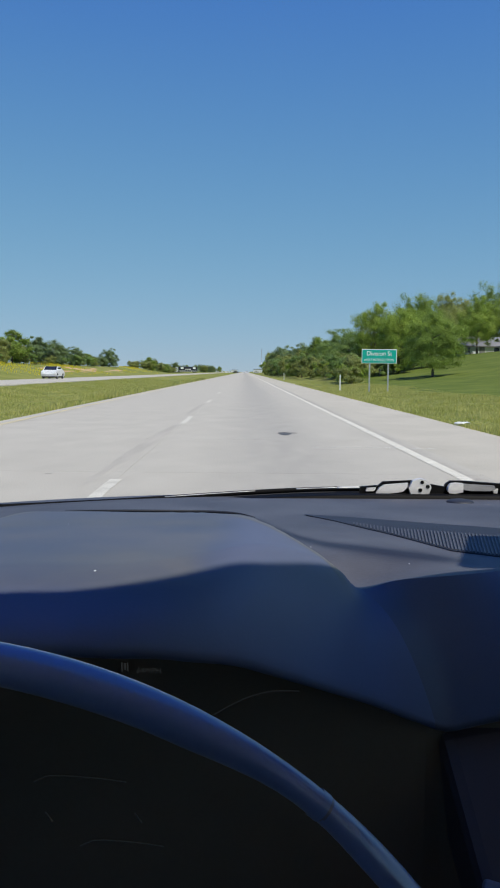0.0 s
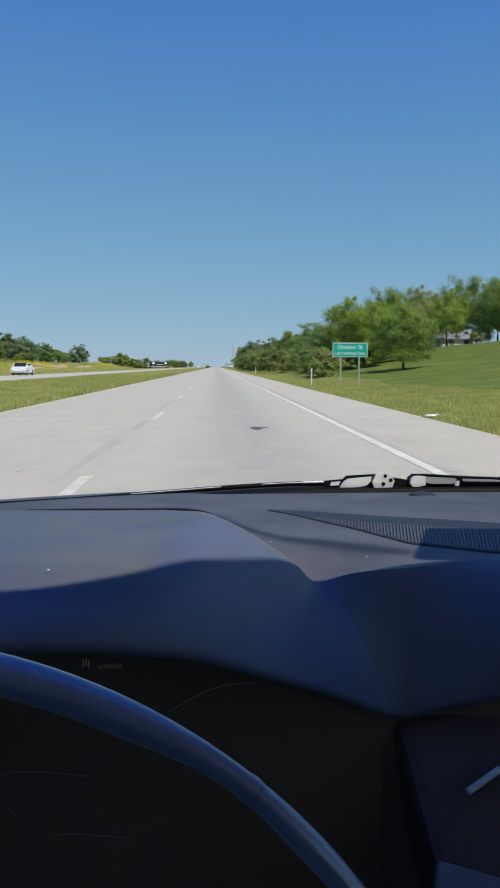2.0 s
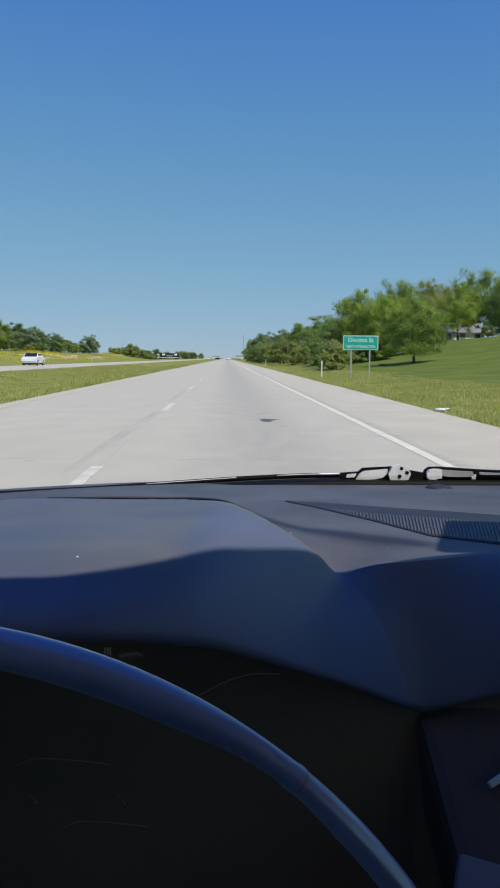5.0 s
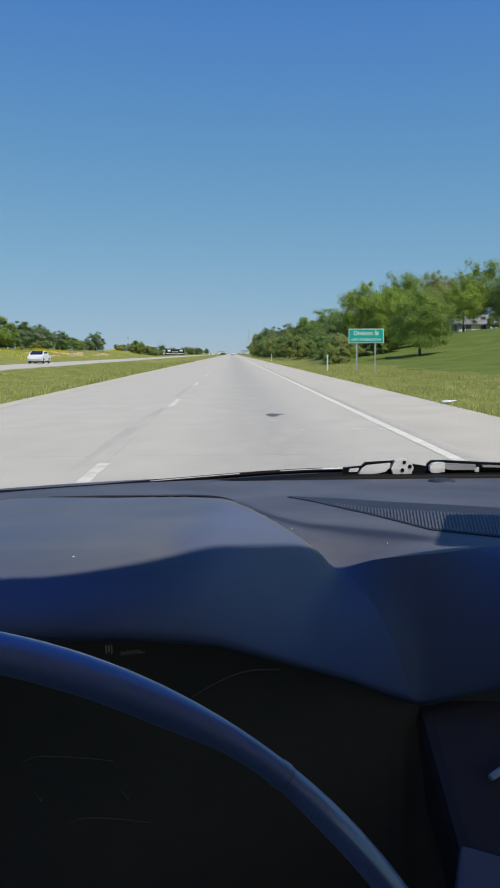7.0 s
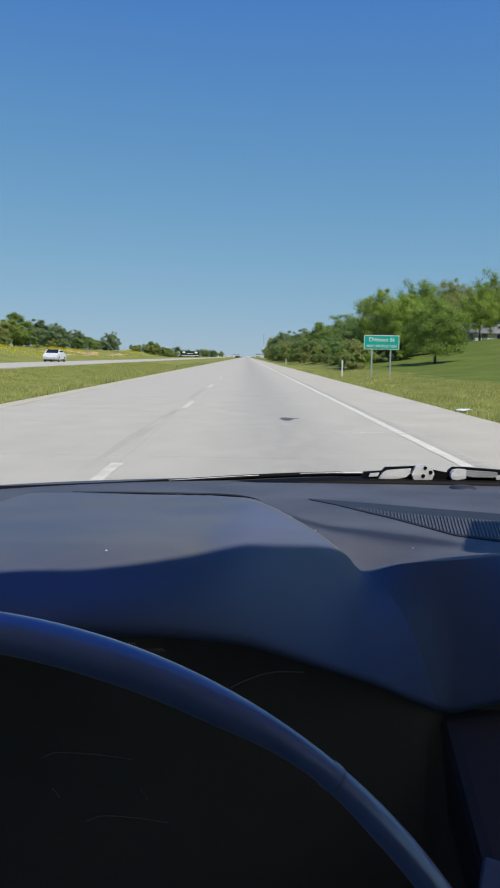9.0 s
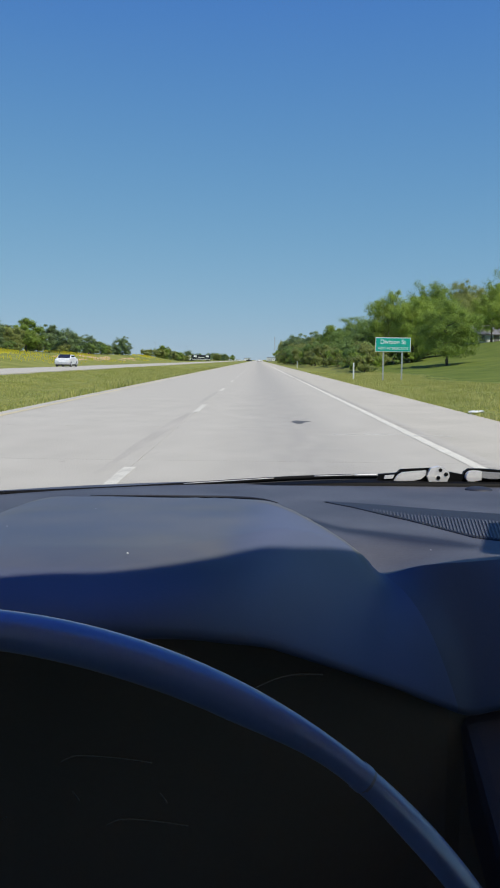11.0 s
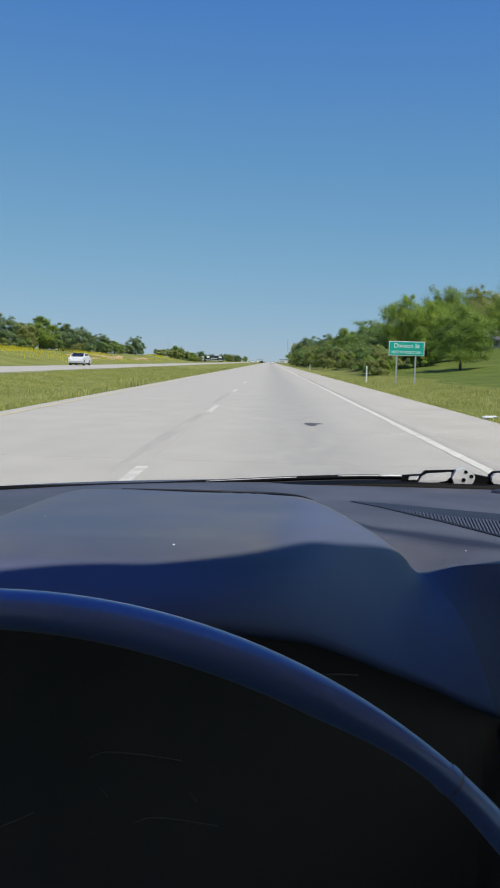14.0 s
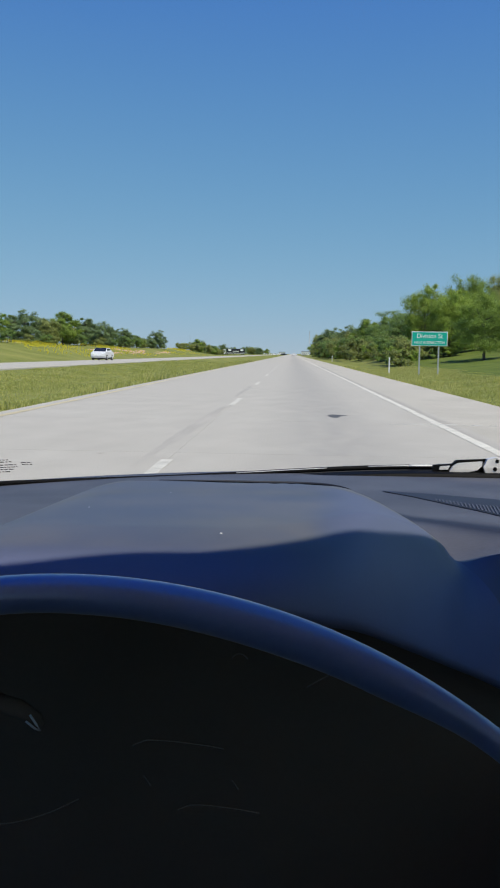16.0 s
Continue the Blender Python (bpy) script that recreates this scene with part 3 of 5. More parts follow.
# rows on the other side
FAR = "trees on the far bank"
for src, x, y, h, r in (
    (FAR_B, -42.6, 155, 6.3, 3.0), (FAR_C, -42.6, 172, 6.3, 2.1), (FAR_A, -41.9, 185, 5.7, 2.7), (FAR_C, -42.3, 196, 4.6, 2.0), (FAR_A, -42.2, 210, 4.9, 2.5),
    (FAR_B, -42.4, 228, 3.4, 2.4), (FAR_A, -42.2, 244, 3.2, 2.6), (FAR_A, -42.1, 262, 6.0, 2.6), (FAR_D, -43.9, 149, 5.2, 2.6), (FAR_A, -44.9, 141, 5.8, 2.6),
    (FAR_C, -45.2, 133, 4.9, 1.9), (FAR_B, -45.6, 126, 5.6, 2.6), (FAR_A, -45.8, 118, 4.6, 2.4), (FAR_A, -48.0, 165, 5.2, 2.8), (FAR_D, -48.4, 182, 4.8, 2.8),
    (FAR_A, -48.0, 200, 4.2, 2.6), (FAR_A, -42.1, 381, 6.6, 3.0), (FAR_D, -40.2, 396, 5.2, 2.8),
):
    grow(src, x, y, h, r, FAR)
row(16, (-41.2, -42.0), (120, 252), (0.62, 0.8), "shrubs along the far bank", (0.7, 3.0), shrubs[:2])
PAST = "distant trees past the bank"
row(14, (-44.0, -42.0), (345, 480), (0.78, 0.66), PAST, (2.5, 4.0), far_kinds, 0.68)
row(16, (-52.0, -36.0), (540, 1100), (0.9, 0.95), PAST, (6, 18), far_kinds, 0.8)
row(12, (34.0, 46.0), (500, 1050), (0.9, 1.0), PAST, (6, 18), far_kinds, 0.9)


# ---------------------------------------------------------------- grass
def grass(name, n, x0, x1, y0, y1, tall, seed, label, lean_out=0.2, wide=0.006):
    rnd = np.random.RandomState(seed)
    x = x0 + (x1 - x0) * rnd.rand(n) ** 0.8
    y = y0 + (y1 - y0) * rnd.rand(n) ** 1.4
    z = ground_height(x, y)
    h = tall * (0.45 + 0.75 * rnd.rand(n)) * (0.7 + 0.5 * np.sin(x * 1.1 + 0.4 * y) * np.sin(0.23 * y))
    a = rnd.rand(n) * 6.283
    w = wide * (0.7 + 0.8 * rnd.rand(n)) * (1 + y / 40)
    dx, dy = np.cos(a) * w, np.sin(a) * w
    bx, by = (rnd.rand(n) - 0.5) * h * 0.9, (rnd.rand(n) - 0.5) * h * 0.9
    v = np.stack([np.stack([x - dx, y - dy, z - 0.02], -1), np.stack([x + dx, y + dy, z - 0.02], -1),
                  np.stack([x + dx * 0.7 + bx * 0.4, y + dy * 0.7 + by * 0.4, z + h * 0.6], -1), np.stack([x - dx * 0.7 + bx * 0.4, y - dy * 0.7 + by * 0.4, z + h * 0.6], -1),
                  np.stack([x + bx, y + by, z + h], -1)], 1).reshape(-1, 3)
    f = []
    for i in range(n):
        b = 5 * i
        f += [(b, b + 1, b + 2, b + 3), (b + 3, b + 2, b + 4)]
    tagged(put(name, mesh_of(name, v, f, GRASS)), label, "grass", kind="stuff")


grass("verge_grass", 110000, R_EDGE + 0.02, 12.5, 11, 80, 0.135, 1, "rough green and yellow grass beside the shoulder")
grass("shoulder_weeds", 9000, R_EDGE - 0.05, R_EDGE + 0.45, 11, 75, 0.17, 7, "tufts of grass overhanging the shoulder's edge")
grass("edge_weeds", 9000, L_EDGE - 0.02, L_EDGE - 1.1, 16, 120, 0.24, 4, "dark tufts of weeds along the pavement's edge", wide=0.009)
grass("median_grass", 110000, L_EDGE - 0.02, -16.2, 16, 130, 0.12, 2, "tall rough grass in the median strip")


# ---------------------------------------------------------------- signs and posts
def guide_sign(x, y, base):
    s = thing("road_sign", pose(x, y, base), "green street guide sign with white letters on two steel posts", "road sign")
    part("panel", boxed(-1.13, -0.02, 1.87, 1.13, 0.0, 2.78, bevel=0.015), SIGN_WHITE, s, "white reflective border")
    part("face", boxed(-1.09, -0.026, 1.91, 1.09, -0.022, 2.74), SIGN_GREEN, s, "green reflective face")
    up = Matrix.Rotation(radians(90), 4, "X")
    letters("lettering", "Division St", 0.40, SIGN_WHITE, s, Matrix.Translation((0, -0.03, 2.49)) @ up, 0.95, "white street name")
    letters("lettering", "NEXT INTERSECTION", 0.235, SIGN_WHITE, s, Matrix.Translation((0, -0.03, 2.08)) @ up, 0.84, "white lettering")
    for dx in (-0.6, 0.6):
        bm = boxed(dx - 0.045, 0.0, -0.5, dx + 0.045, 0.06, 2.7, bevel=0.006)
        part("post", bm, STEEL, s)
    return s


guide_sign(8.67, 54.2, ground_at(8.67, 54.2))


def delineator(x, y):
    s = thing("marker_post", pose(x, y, ground_at(x, y)), "slim white roadside marker post with a reflector", "marker post", "marker posts")
    part("post", boxed(-0.045, -0.02, -0.2, 0.045, 0.02, 1.15, bevel=0.012), PLASTIC_WHITE, s)
    part("reflector", boxed(-0.035, -0.026, 0.95, 0.035, -0.021, 1.1), SIGN_WHITE, s, "pale reflector")
    return s


post = delineator(6.5, 57.0)
copy_thing(post, pose(6.6, 140.0, ground_at(6.6, 140.0)))


# ---------------------------------------------------------------- far mast
def mast(x, y, h):
    s = thing("radio_mast", pose(x, y, ground_at(x, y)), "slender lattice radio mast in the distance", "mast")
    bm = bmesh.new()
    for k in range(3):
        a = k * 2.094
        rod(bm, (1.2 * math.cos(a), 1.2 * math.sin(a), -1), (0.5 * math.cos(a), 0.5 * math.sin(a), h), 0.22, 0.16, 6)
    part("leg_frame", bm, STEEL, s)
    bm = bmesh.new()
    n = 16
    for i in range(n):
        z0, z1 = h * i / n, h * (i + 1) / n
        for k in range(3):
            a, b = k * 2.094, (k + 1) * 2.094
            r0, r1 = 1.2 - 0.7 * i / n, 1.2 - 0.7 * (i + 1) / n
            rod(bm, (r0 * math.cos(a), r0 * math.sin(a), z0), (r1 * math.cos(b), r1 * math.sin(b), z1), 0.1, 0.1, 4)
    part("bracing", bm, STEEL, s)


mast(26.0, 1300.0, 36.0)


def patch(name, x, y, rx, ry, mat, seed, label, lift=0.03):
    """An uneven patch lying on the land, one sheet with a ragged outline."""
    r2 = random.Random(seed)
    n, rings = 26, 4
    rad = [r2.uniform(0.55, 1.15) for _ in range(n)]
    v = [(x, y, ground_at(x, y) + lift)]
    for k in range(1, rings + 1):
        for i in range(n):
            a = 2 * math.pi * i / n
            px, py = x + rx * rad[i] * k / rings * math.cos(a), y + ry * rad[i] * k / rings * math.sin(a)
            v.append((px, py, ground_at(px, py) + lift * (1 if k < rings else -1)))
    f = [(0, 1 + i, 1 + (i + 1) % n) for i in range(n)]
    for k in range(rings - 1):
        for i in range(n):
            a, b = 1 + k * n + i, 1 + k * n + (i + 1) % n
            f.append((a, a + n, b + n, b))
    tagged(put(name, mesh_of(name, v, f, mat, True)), label, "ground", kind="structure")


for i in range(14):
    patch("soil_patch", -35.6 + rnd.uniform(-3.0, 2.6), 150 + i * 6.5 + rnd.uniform(-5, 5), rnd.uniform(0.5, 1.3), rnd.uniform(3, 8), SOIL, i, "bare reddish-tan soil on the grassy bank", 0.08)


def flowers():
    """Yellow wild flowers scattered over the far bank and the verge."""
    g = np.random.RandomState(8)
    v, f = [], []
    for k in range(5000):
        x, y = (-43.0 + 5.0 * g.rand(), 60 + 260 * g.rand()) if k % 3 else (-36 + 7 * g.randn(), 60 + 240 * g.rand())
        if math.sin(y * 0.11) + math.sin(y * 0.043 + 1) + 0.8 * math.sin(x * 0.5) < 0.1 or x > -30:
            continue
        z = ground_at(x, y) + 0.25 + 0.15 * g.rand()
        r = 0.05 + 0.04 * g.rand()
        a = len(v)
        v += [(x - r, y, z), (x, y - r, z + 0.03), (x + r, y, z), (x, y + r, z + 0.03), (x, y, z - 0.45)]
        f += [(a, a + 1, a + 2, a + 3), (a, a + 2, a + 4)]
    tagged(put("wild_flowers", mesh_of("wild_flowers", v, f, FLOWERS)), "yellow wild flowers on the grassy bank", "flowers", kind="stuff")


flowers()


def lawn():
    """The mown slope past the ditch, one sheet a hand's breadth above the land and sinking into it at its edges."""
    xs, ys = np.linspace(11.5, 75, 60), np.linspace(18, 165, 80)
    gx, gy = np.meshgrid(xs, ys)
    wav = 1.2 * np.sin(gy * 0.21) + 0.8 * np.sin(gy * 0.067 + 1)
    gx = gx + wav * np.exp(-(gx - 11.5) / 4)
    rim = np.minimum(np.minimum(np.arange(60)[None, :], 59 - np.arange(60)[None, :]), np.minimum(np.arange(80)[:, None], 79 - np.arange(80)[:, None]))
    gz = ground_height(gx, gy) + np.where(rim < 1, -0.1, 0.06)
    v = np.stack([gx, gy, gz], -1).reshape(-1, 3)
    f = [(j * 60 + i, j * 60 + i + 1, (j + 1) * 60 + i + 1, (j + 1) * 60 + i) for j in range(79) for i in range(59)]
    tagged(put("lawn", mesh_of("lawn", v, f, LAWN, True)), "mown green lawn sloping up from the ditch", "lawn", kind="structure")


lawn()


# ---------------------------------------------------------------- far buildings and vehicles
def house(x, y, w, d, h, roof_mat, label, turn=0.0, sink=0.0, group=""):
    s = thing("house", Matrix.Translation((x, y, ground_at(x, y) - sink)) @ Matrix.Rotation(radians(turn), 4, "Z"), label, "house", group)
    part("wall", boxed(-w / 2, -d / 2, -1.0, w / 2, d / 2, h), SIDING, s)
    r = h + d * 0.32
    v = [(-w / 2 - 0.4, -d / 2 - 0.4, h - 0.12), (w / 2 + 0.4, -d / 2 - 0.4, h - 0.12), (w / 2 + 0.4, 0, r), (-w / 2 - 0.4, 0, r), (-w / 2 - 0.4, d / 2 + 0.4, h - 0.12), (w / 2 + 0.4, d / 2 + 0.4, h - 0.12)]
    v += [(a, b, c + 0.16) for a, b, c in v]
    f = [(0, 1, 2, 3), (3, 2, 5, 4), (6, 9, 8, 7), (9, 10, 11, 8), (0, 6, 7, 1), (4, 5, 11, 10), (0, 3, 9, 6), (3, 4, 10, 9), (1, 7, 8, 2), (2, 8, 11, 5)]
    put("roof", mesh_of("roof", v, f, roof_mat), s)
    g = [(-w / 2, -d / 2, h - 0.05), (-w / 2, d / 2, h - 0.05), (-w / 2, 0, r - 0.1), (w / 2, -d / 2, h - 0.05), (w / 2, d / 2, h - 0.05), (w / 2, 0, r - 0.1)]
    put("gable", mesh_of("gable", g[:3], [(0, 2, 1)], SIDING), s)
    put("gable", mesh_of("gable", g[3:], [(0, 1, 2)], SIDING), s)
    for k in range(3):
        cx = -w / 2 + w * (k + 0.5) / 3
        if k == 1:
            part("door", boxed(cx - 0.5, -d / 2 - 0.04, 0.1, cx + 0.5, -d / 2 + 0.05, 2.1), ROOFING, s, "dark door")
        else:
            win = part("window", boxed(cx - 0.6, -d / 2 - 0.05, 0.9, cx + 0.6, -d / 2 + 0.04, 2.1), SIGN_WHITE, s)
            part("pane", boxed(cx - 0.5, -d / 2 - 0.06, 1.0, cx + 0.5, -d / 2 - 0.052, 2.0), DARK_GLASS, win)
    return s


house(41.8, 152.0, 8.2, 5.0, 2.2, ROOFING, "small white house with a grey roof among trees", 8, 0.9)
house(31.0, 72.0, 6.0, 5.0, 2.6, ROOFING, "white wooden shed with a grey gable roof on the lawn", 20)


def car(name, label, x, y, turn, paint, z=0.0):
    s = thing(name, Matrix.Translation((x, y, z)) @ Matrix.Rotation(radians(turn), 4, "Z"), label, "car")
    prof = [(-2.25, 0.35), (-2.3, 0.75), (-2.1, 0.98), (-1.35, 1.05), (-0.7, 1.5), (0.7, 1.52), (1.5, 1.02), (2.2, 0.9), (2.3, 0.55), (2.2, 0.3)]
    rows = ((-0.88, 0.94), (-0.9, 0.98), (0.9, 0.98), (0.88, 0.94))
    v, f = [], []
    n = len(prof)
    for sx, k in rows:
        for py, pz in prof:
            inset = 0.82 if pz > 1.2 else 1.0
            v.append((sx * inset, py, 0.3 + (pz - 0.3) * (k if pz > 1.2 else 1)))
    for r in range(3):
        for i in range(n):
            a, b = r * n + i, r * n + (i + 1) % n
            f.append((a, b, b + n, a + n))
    f += [tuple(range(n - 1, -1, -1)), tuple(range(3 * n, 4 * n))]
    put("body", mesh_of("body", v, f, paint), s)
    part("underside", boxed(-0.84, -2.1, 0.14, 0.84, 2.1, 0.31), RUBBER, s)
    for nm, (ya, za), (yb, zb), hw in (("windscreen", (1.42, 1.07), (0.74, 1.47), 0.72), ("rear_window", (-1.30, 1.09), (-0.74, 1.45), 0.70)):
        o = 0.035 if ya > 0 else -0.035
        vv = [(-hw * 1.05, ya + o, za + 0.04), (hw * 1.05, ya + o, za + 0.04), (hw * 0.95, yb + o, zb + 0.04), (-hw * 0.95, yb + o, zb + 0.04)]
        vv += [(a, b - 0.8 * o, c - 0.05) for a, b, c in vv]
        put(nm, mesh_of(nm, vv, [(0, 1, 2, 3), (7, 6, 5, 4), (0, 4, 5, 1), (1, 5, 6, 2), (2, 6, 7, 3), (3, 7, 4, 0)], DARK_GLASS), s)
    for sx in (-1, 1):
        part("side_window", boxed(sx * 0.80 - 0.02, -0.75, 1.05, sx * 0.80 + 0.02, 0.95, 1.38), DARK_GLASS, s)
        for wy in (-1.4, 1.4):
            bm = rod(bmesh.new(), (sx * 0.72, wy, 0.33), (sx * 0.92, wy, 0.33), 0.33, 0.33, 18)
            tyre = part("wheel", bm, RUBBER, s)
            part("rim", rod(bmesh.new(), (sx * 0.90, wy, 0.33), (sx * 0.935, wy, 0.33), 0.2, 0.19, 14), STEEL, tyre)
        part("headlight", boxed(sx * 0.66 - 0.18, 2.12, 0.66, sx * 0.66 + 0.18, 2.3, 0.82, bevel=0.03), SIGN_WHITE, s)
    return s


car("car", "white saloon car driving on the opposite carriageway", -23.6, 104.0, 179, CAR_WHITE, 0.02)
car("car", "dark estate car far along the opposite carriageway", -52.0, 562.0, 80, CAR_DARK, ground_at(-52, 562))


def lorry(x, y, turn):
    s = thing("lorry", Matrix.Translation((x, y, ground_at(x, y) + 0.05)) @ Matrix.Rotation(radians(turn), 4, "Z"), "white-cabbed lorry with a long dark trailer far along the opposite carriageway", "lorry")
    # along +x: cab first
    part("trailer", boxed(-8.6, -1.25, 1.15, 3.6, 1.25, 4.0, bevel=0.06), CAR_DARK, s, "dark box trailer")
    part("side_skirt", boxed(-8.4, 1.255, 0.95, 3.4, 1.27, 1.25), SIGN_WHITE, s, "pale lower rail")
    for cx in (-6.6, 1.4):
        bm = boxed(-0.95, -0.009, -0.55, 0.95, 0.009, 0.55, Matrix.Translation((cx, 1.27, 3.1)), 0.008)
        part("emblem", bm, SIGN_WHITE, s, "plain pale emblem panel")
    part("emblem_band", boxed(-4.6, 1.26, 2.1, -0.6, 1.275, 2.45), PLASTIC_WHITE, s, "pale band of unreadable writing")
    v = [(4.2, 0.6), (4.2, 3.5), (5.6, 3.5), (6.2, 2.2), (7.6, 1.9), (7.8, 0.6)]
    n = len(v)
    vv = [(a, -1.15, b) for a, b in v] + [(a, 1.15, b) for a, b in v]
    ff = [(i, (i + 1) % n, (i + 1) % n + n, i + n) for i in range(n)] + [tuple(range(n - 1, -1, -1)), tuple(range(n, 2 * n))]
    cab = put("cab", mesh_of("cab", vv, ff, CAR_WHITE), s, "white cab")
    part("side_window", boxed(4.9, 1.155, 2.2, 5.8, 1.17, 3.0), DARK_GLASS, cab)
    part("chassis", boxed(-8.4, -0.5, 0.7, 7.2, 0.5, 1.1), CAR_DARK, s)
    for wx in (-7.6, -6.4, 3.0, 4.2, 6.9):
        for wy in (-1.15, 0.85):
            part("wheel", rod(bmesh.new(), (wx, wy, 0.5), (wx, wy + 0.3, 0.5), 0.5, 0.5, 16), RUBBER, s)
    return s


lorry(-40.0, 560.0, 183)


CAR_SILVER = material("silver_car_paint", (0.4, 0.41, 0.42), (0.5, 0.51, 0.52), 1, 0.3, 10)
for k, (cx, cy, paint, hue) in enumerate(((-13.5, 640.0, CAR_WHITE, "white"), (-6.5, 640.0, CAR_DARK, "dark"), (1.5, 644.0, CAR_WHITE, "white"), (9.0, 640.0, CAR_SILVER, "silver"), (15.5, 642.0, CAR_DARK, "dark"))):
    car("car", hue + " car crossing at the distant junction", cx, cy, 90 if k % 2 else 270, paint, ground_at(cx, cy) + 0.06)


def litter(x, y):
    s = thing("litter", pose(x, y, ground_at(x, y) + 0.09), "crumpled pale scrap lying at the shoulder's edge", "litter")
    r2 = random.Random(4)
    bm = bmesh.new()
    bmesh.ops.create_icosphere(bm, subdivisions=2, radius=0.12)
    for v in bm.verts:
        v.co *= r2.uniform(0.7, 1.2)
        v.co.z *= 0.35
        v.co.x *= 1.6
    part("scrap", bm, PLASTIC_WHITE, s)


litter(4.75, 18.2)


def shop(x, y, w, h, label, mat):
    s = thing("building", pose(x, y, ground_at(x, y)), label, "building", "distant roadside buildings")
    part("wall", boxed(-w / 2, -5, -1, w / 2, 5, h), mat, s)
    part("roof", boxed(-w / 2 - 0.4, -5.4, h, w / 2 + 0.4, 5.4, h + 0.4), ROOFING, s)
    for k in range(4):
        cx = -w / 2 + w * (k + 0.5) / 4
        part("window", boxed(cx - w * 0.05, -5.06, 1.4, cx + w * 0.05, -4.98, h * 0.5), DARK_GLASS, s)


shop(-14.0, 1180.0, 9.0, 3.4, "low white roadside building in the distance", SIDING)
shop(15.0, 960.0, 9.0, 3.6, "low white roadside building at the wood's end", SIDING)
shop(24.0, 720.0, 9.0, 4.0, "low white roadside building at the wood's end", SIDING)
shop(-40.0, 1320.0, 11.0, 3.4, "low white roadside building in the distance", SIDING)

def lamp_pole(x, y, h, label, heads=2):
    s = thing("lamp_pole", pose(x, y, ground_at(x, y)), label, "lamp pole")
    part("pole", rod(bmesh.new(), (0, 0, -0.5), (0, 0, h), 0.13, 0.07, 10), STEEL, s)
    part("crossbar", boxed(-0.9, -0.05, h - 0.1, 0.9 if heads > 1 else 0.1, 0.05, h, bevel=0.01), STEEL, s)
    for k in range(heads):
        cx = -0.7 + 1.4 * k / max(1, heads - 1)
        part("floodlight", boxed(cx - 0.28, -0.35, h - 0.05, cx + 0.28, 0.1, h - 0.05 + 0.22 * heads, bevel=0.06), CAR_DARK, s, "dark floodlight head")


lamp_pole(-68.0, 560.0, 12.0, "tall slim steel lamp pole far across the fields", 1)
lamp_pole(-55.0, 660.0, 11.0, "tall slim steel lamp pole far across the fields", 1)
lamp_pole(21.0, -128.0, 13.0, "tall steel pole with two floodlights beside the hall")


def hall():
    """White metal hall with a loading door, a railed ramp and a low roof."""
    x, y = 26.0, -92.0
    s = thing("building", Matrix.Translation((x, y, ground_at(x, y))), "long white metal hall with a dark loading door", "building")
    part("wall", boxed(0, 0, -0.6, 34, 16, 4.6), SIDING, s)
    part("roof", boxed(-0.3, -0.3, 4.6, 34.3, 16.3, 4.85, bevel=0.04), ROOFING, s)
    part("loading_door", boxed(9.0, -0.08, 0.6, 12.2, 0.05, 3.0), DARK_GLASS, s, "dark open loading door")
    for cx in (5.0, 15.5):
        part("wall_lamp", boxed(cx - 0.2, -0.25, 3.1, cx + 0.2, 0.0, 3.5, bevel=0.04), CAR_DARK, s)
    for k in range(12):
        part("railing_post", rod(bmesh.new(), (4 + k * 2.0, -2.6, -0.5), (4 + k * 2.0, -2.6, 1.2), 0.04), STEEL, s)
    for z in (0.6, 1.15):
        part("rail", rod(bmesh.new(), (4, -2.6, z), (26, -2.6, z), 0.03), STEEL, s)


hall()


def blue_sign(x, y):
    s = thing("road_sign", pose(x, y, ground_at(x, y)), "blue roadside information sign on one steel post", "road sign")
    part("panel", boxed(-1.0, -0.02, 2.0, 1.0, 0.0, 3.45, bevel=0.015), SIGN_BLUE, s)
    part("bar", boxed(-0.8, -0.03, 2.25, 0.8, -0.024, 2.45), SIGN_WHITE, s, "white bar of unreadable writing")
    part("bar", boxed(-0.8, -0.03, 3.05, 0.35, -0.024, 3.15), SIGN_WHITE, s, "white bar of unreadable writing")
    part("post", boxed(-0.05, 0.0, -0.5, 0.05, 0.07, 3.3, bevel=0.006), STEEL, s)


blue_sign(8.8, -158.0)
copy_thing(post, pose(6.6, -95.0, ground_at(6.6, -95.0)))


# ---------------------------------------------------------------- the car's cabin
CABIN = 1.18                       # one unit of the cabin's plan, in metres
EYE_Z = 1.12
RIDE = thing("car_interior", Matrix(), "dark plastic cabin of the car, with dash and steering wheel", "car")


def cab_m(x, y, z):
    return (x * CABIN, y * CABIN, EYE_Z + (z - EYE_Z) * CABIN)


CM = Matrix.Translation((0, 0, EYE_Z)) @ Matrix.Diagonal((CABIN, CABIN, CABIN, 1)) @ Matrix.Translation((0, 0, -EYE_Z))


def cpart(name, bm, mat, parent=None, label="", smooth=False):
    bm.transform(CM)
    return part(name, bm, mat, parent or RIDE, label, smooth)


def cmesh(name, v, f, mat, parent=None, label="", smooth=True):
    return put(name, mesh_of(name, [cab_m(*p) for p in v], f, mat, smooth), parent or RIDE, label)


def lip(x):
    """How near the dash's lower edge comes to the driver."""
    return 0.305 + 0.195 * soft(x, -0.06, 0.135) - 0.015 * soft(x, 0.13, 0.3) + 0.03 * soft(-x, 0.2, 0.34)


def brow(x):
    """Where the dash's top begins to turn down."""
    return 0.360 + 0.175 * soft(x, -0.06, 0.095) + 0.025 * soft(x, 0.1, 0.25) + 0.035 * soft(x, 0.13, 0.30) + 0.03 * soft(-x, 0.2, 0.34)


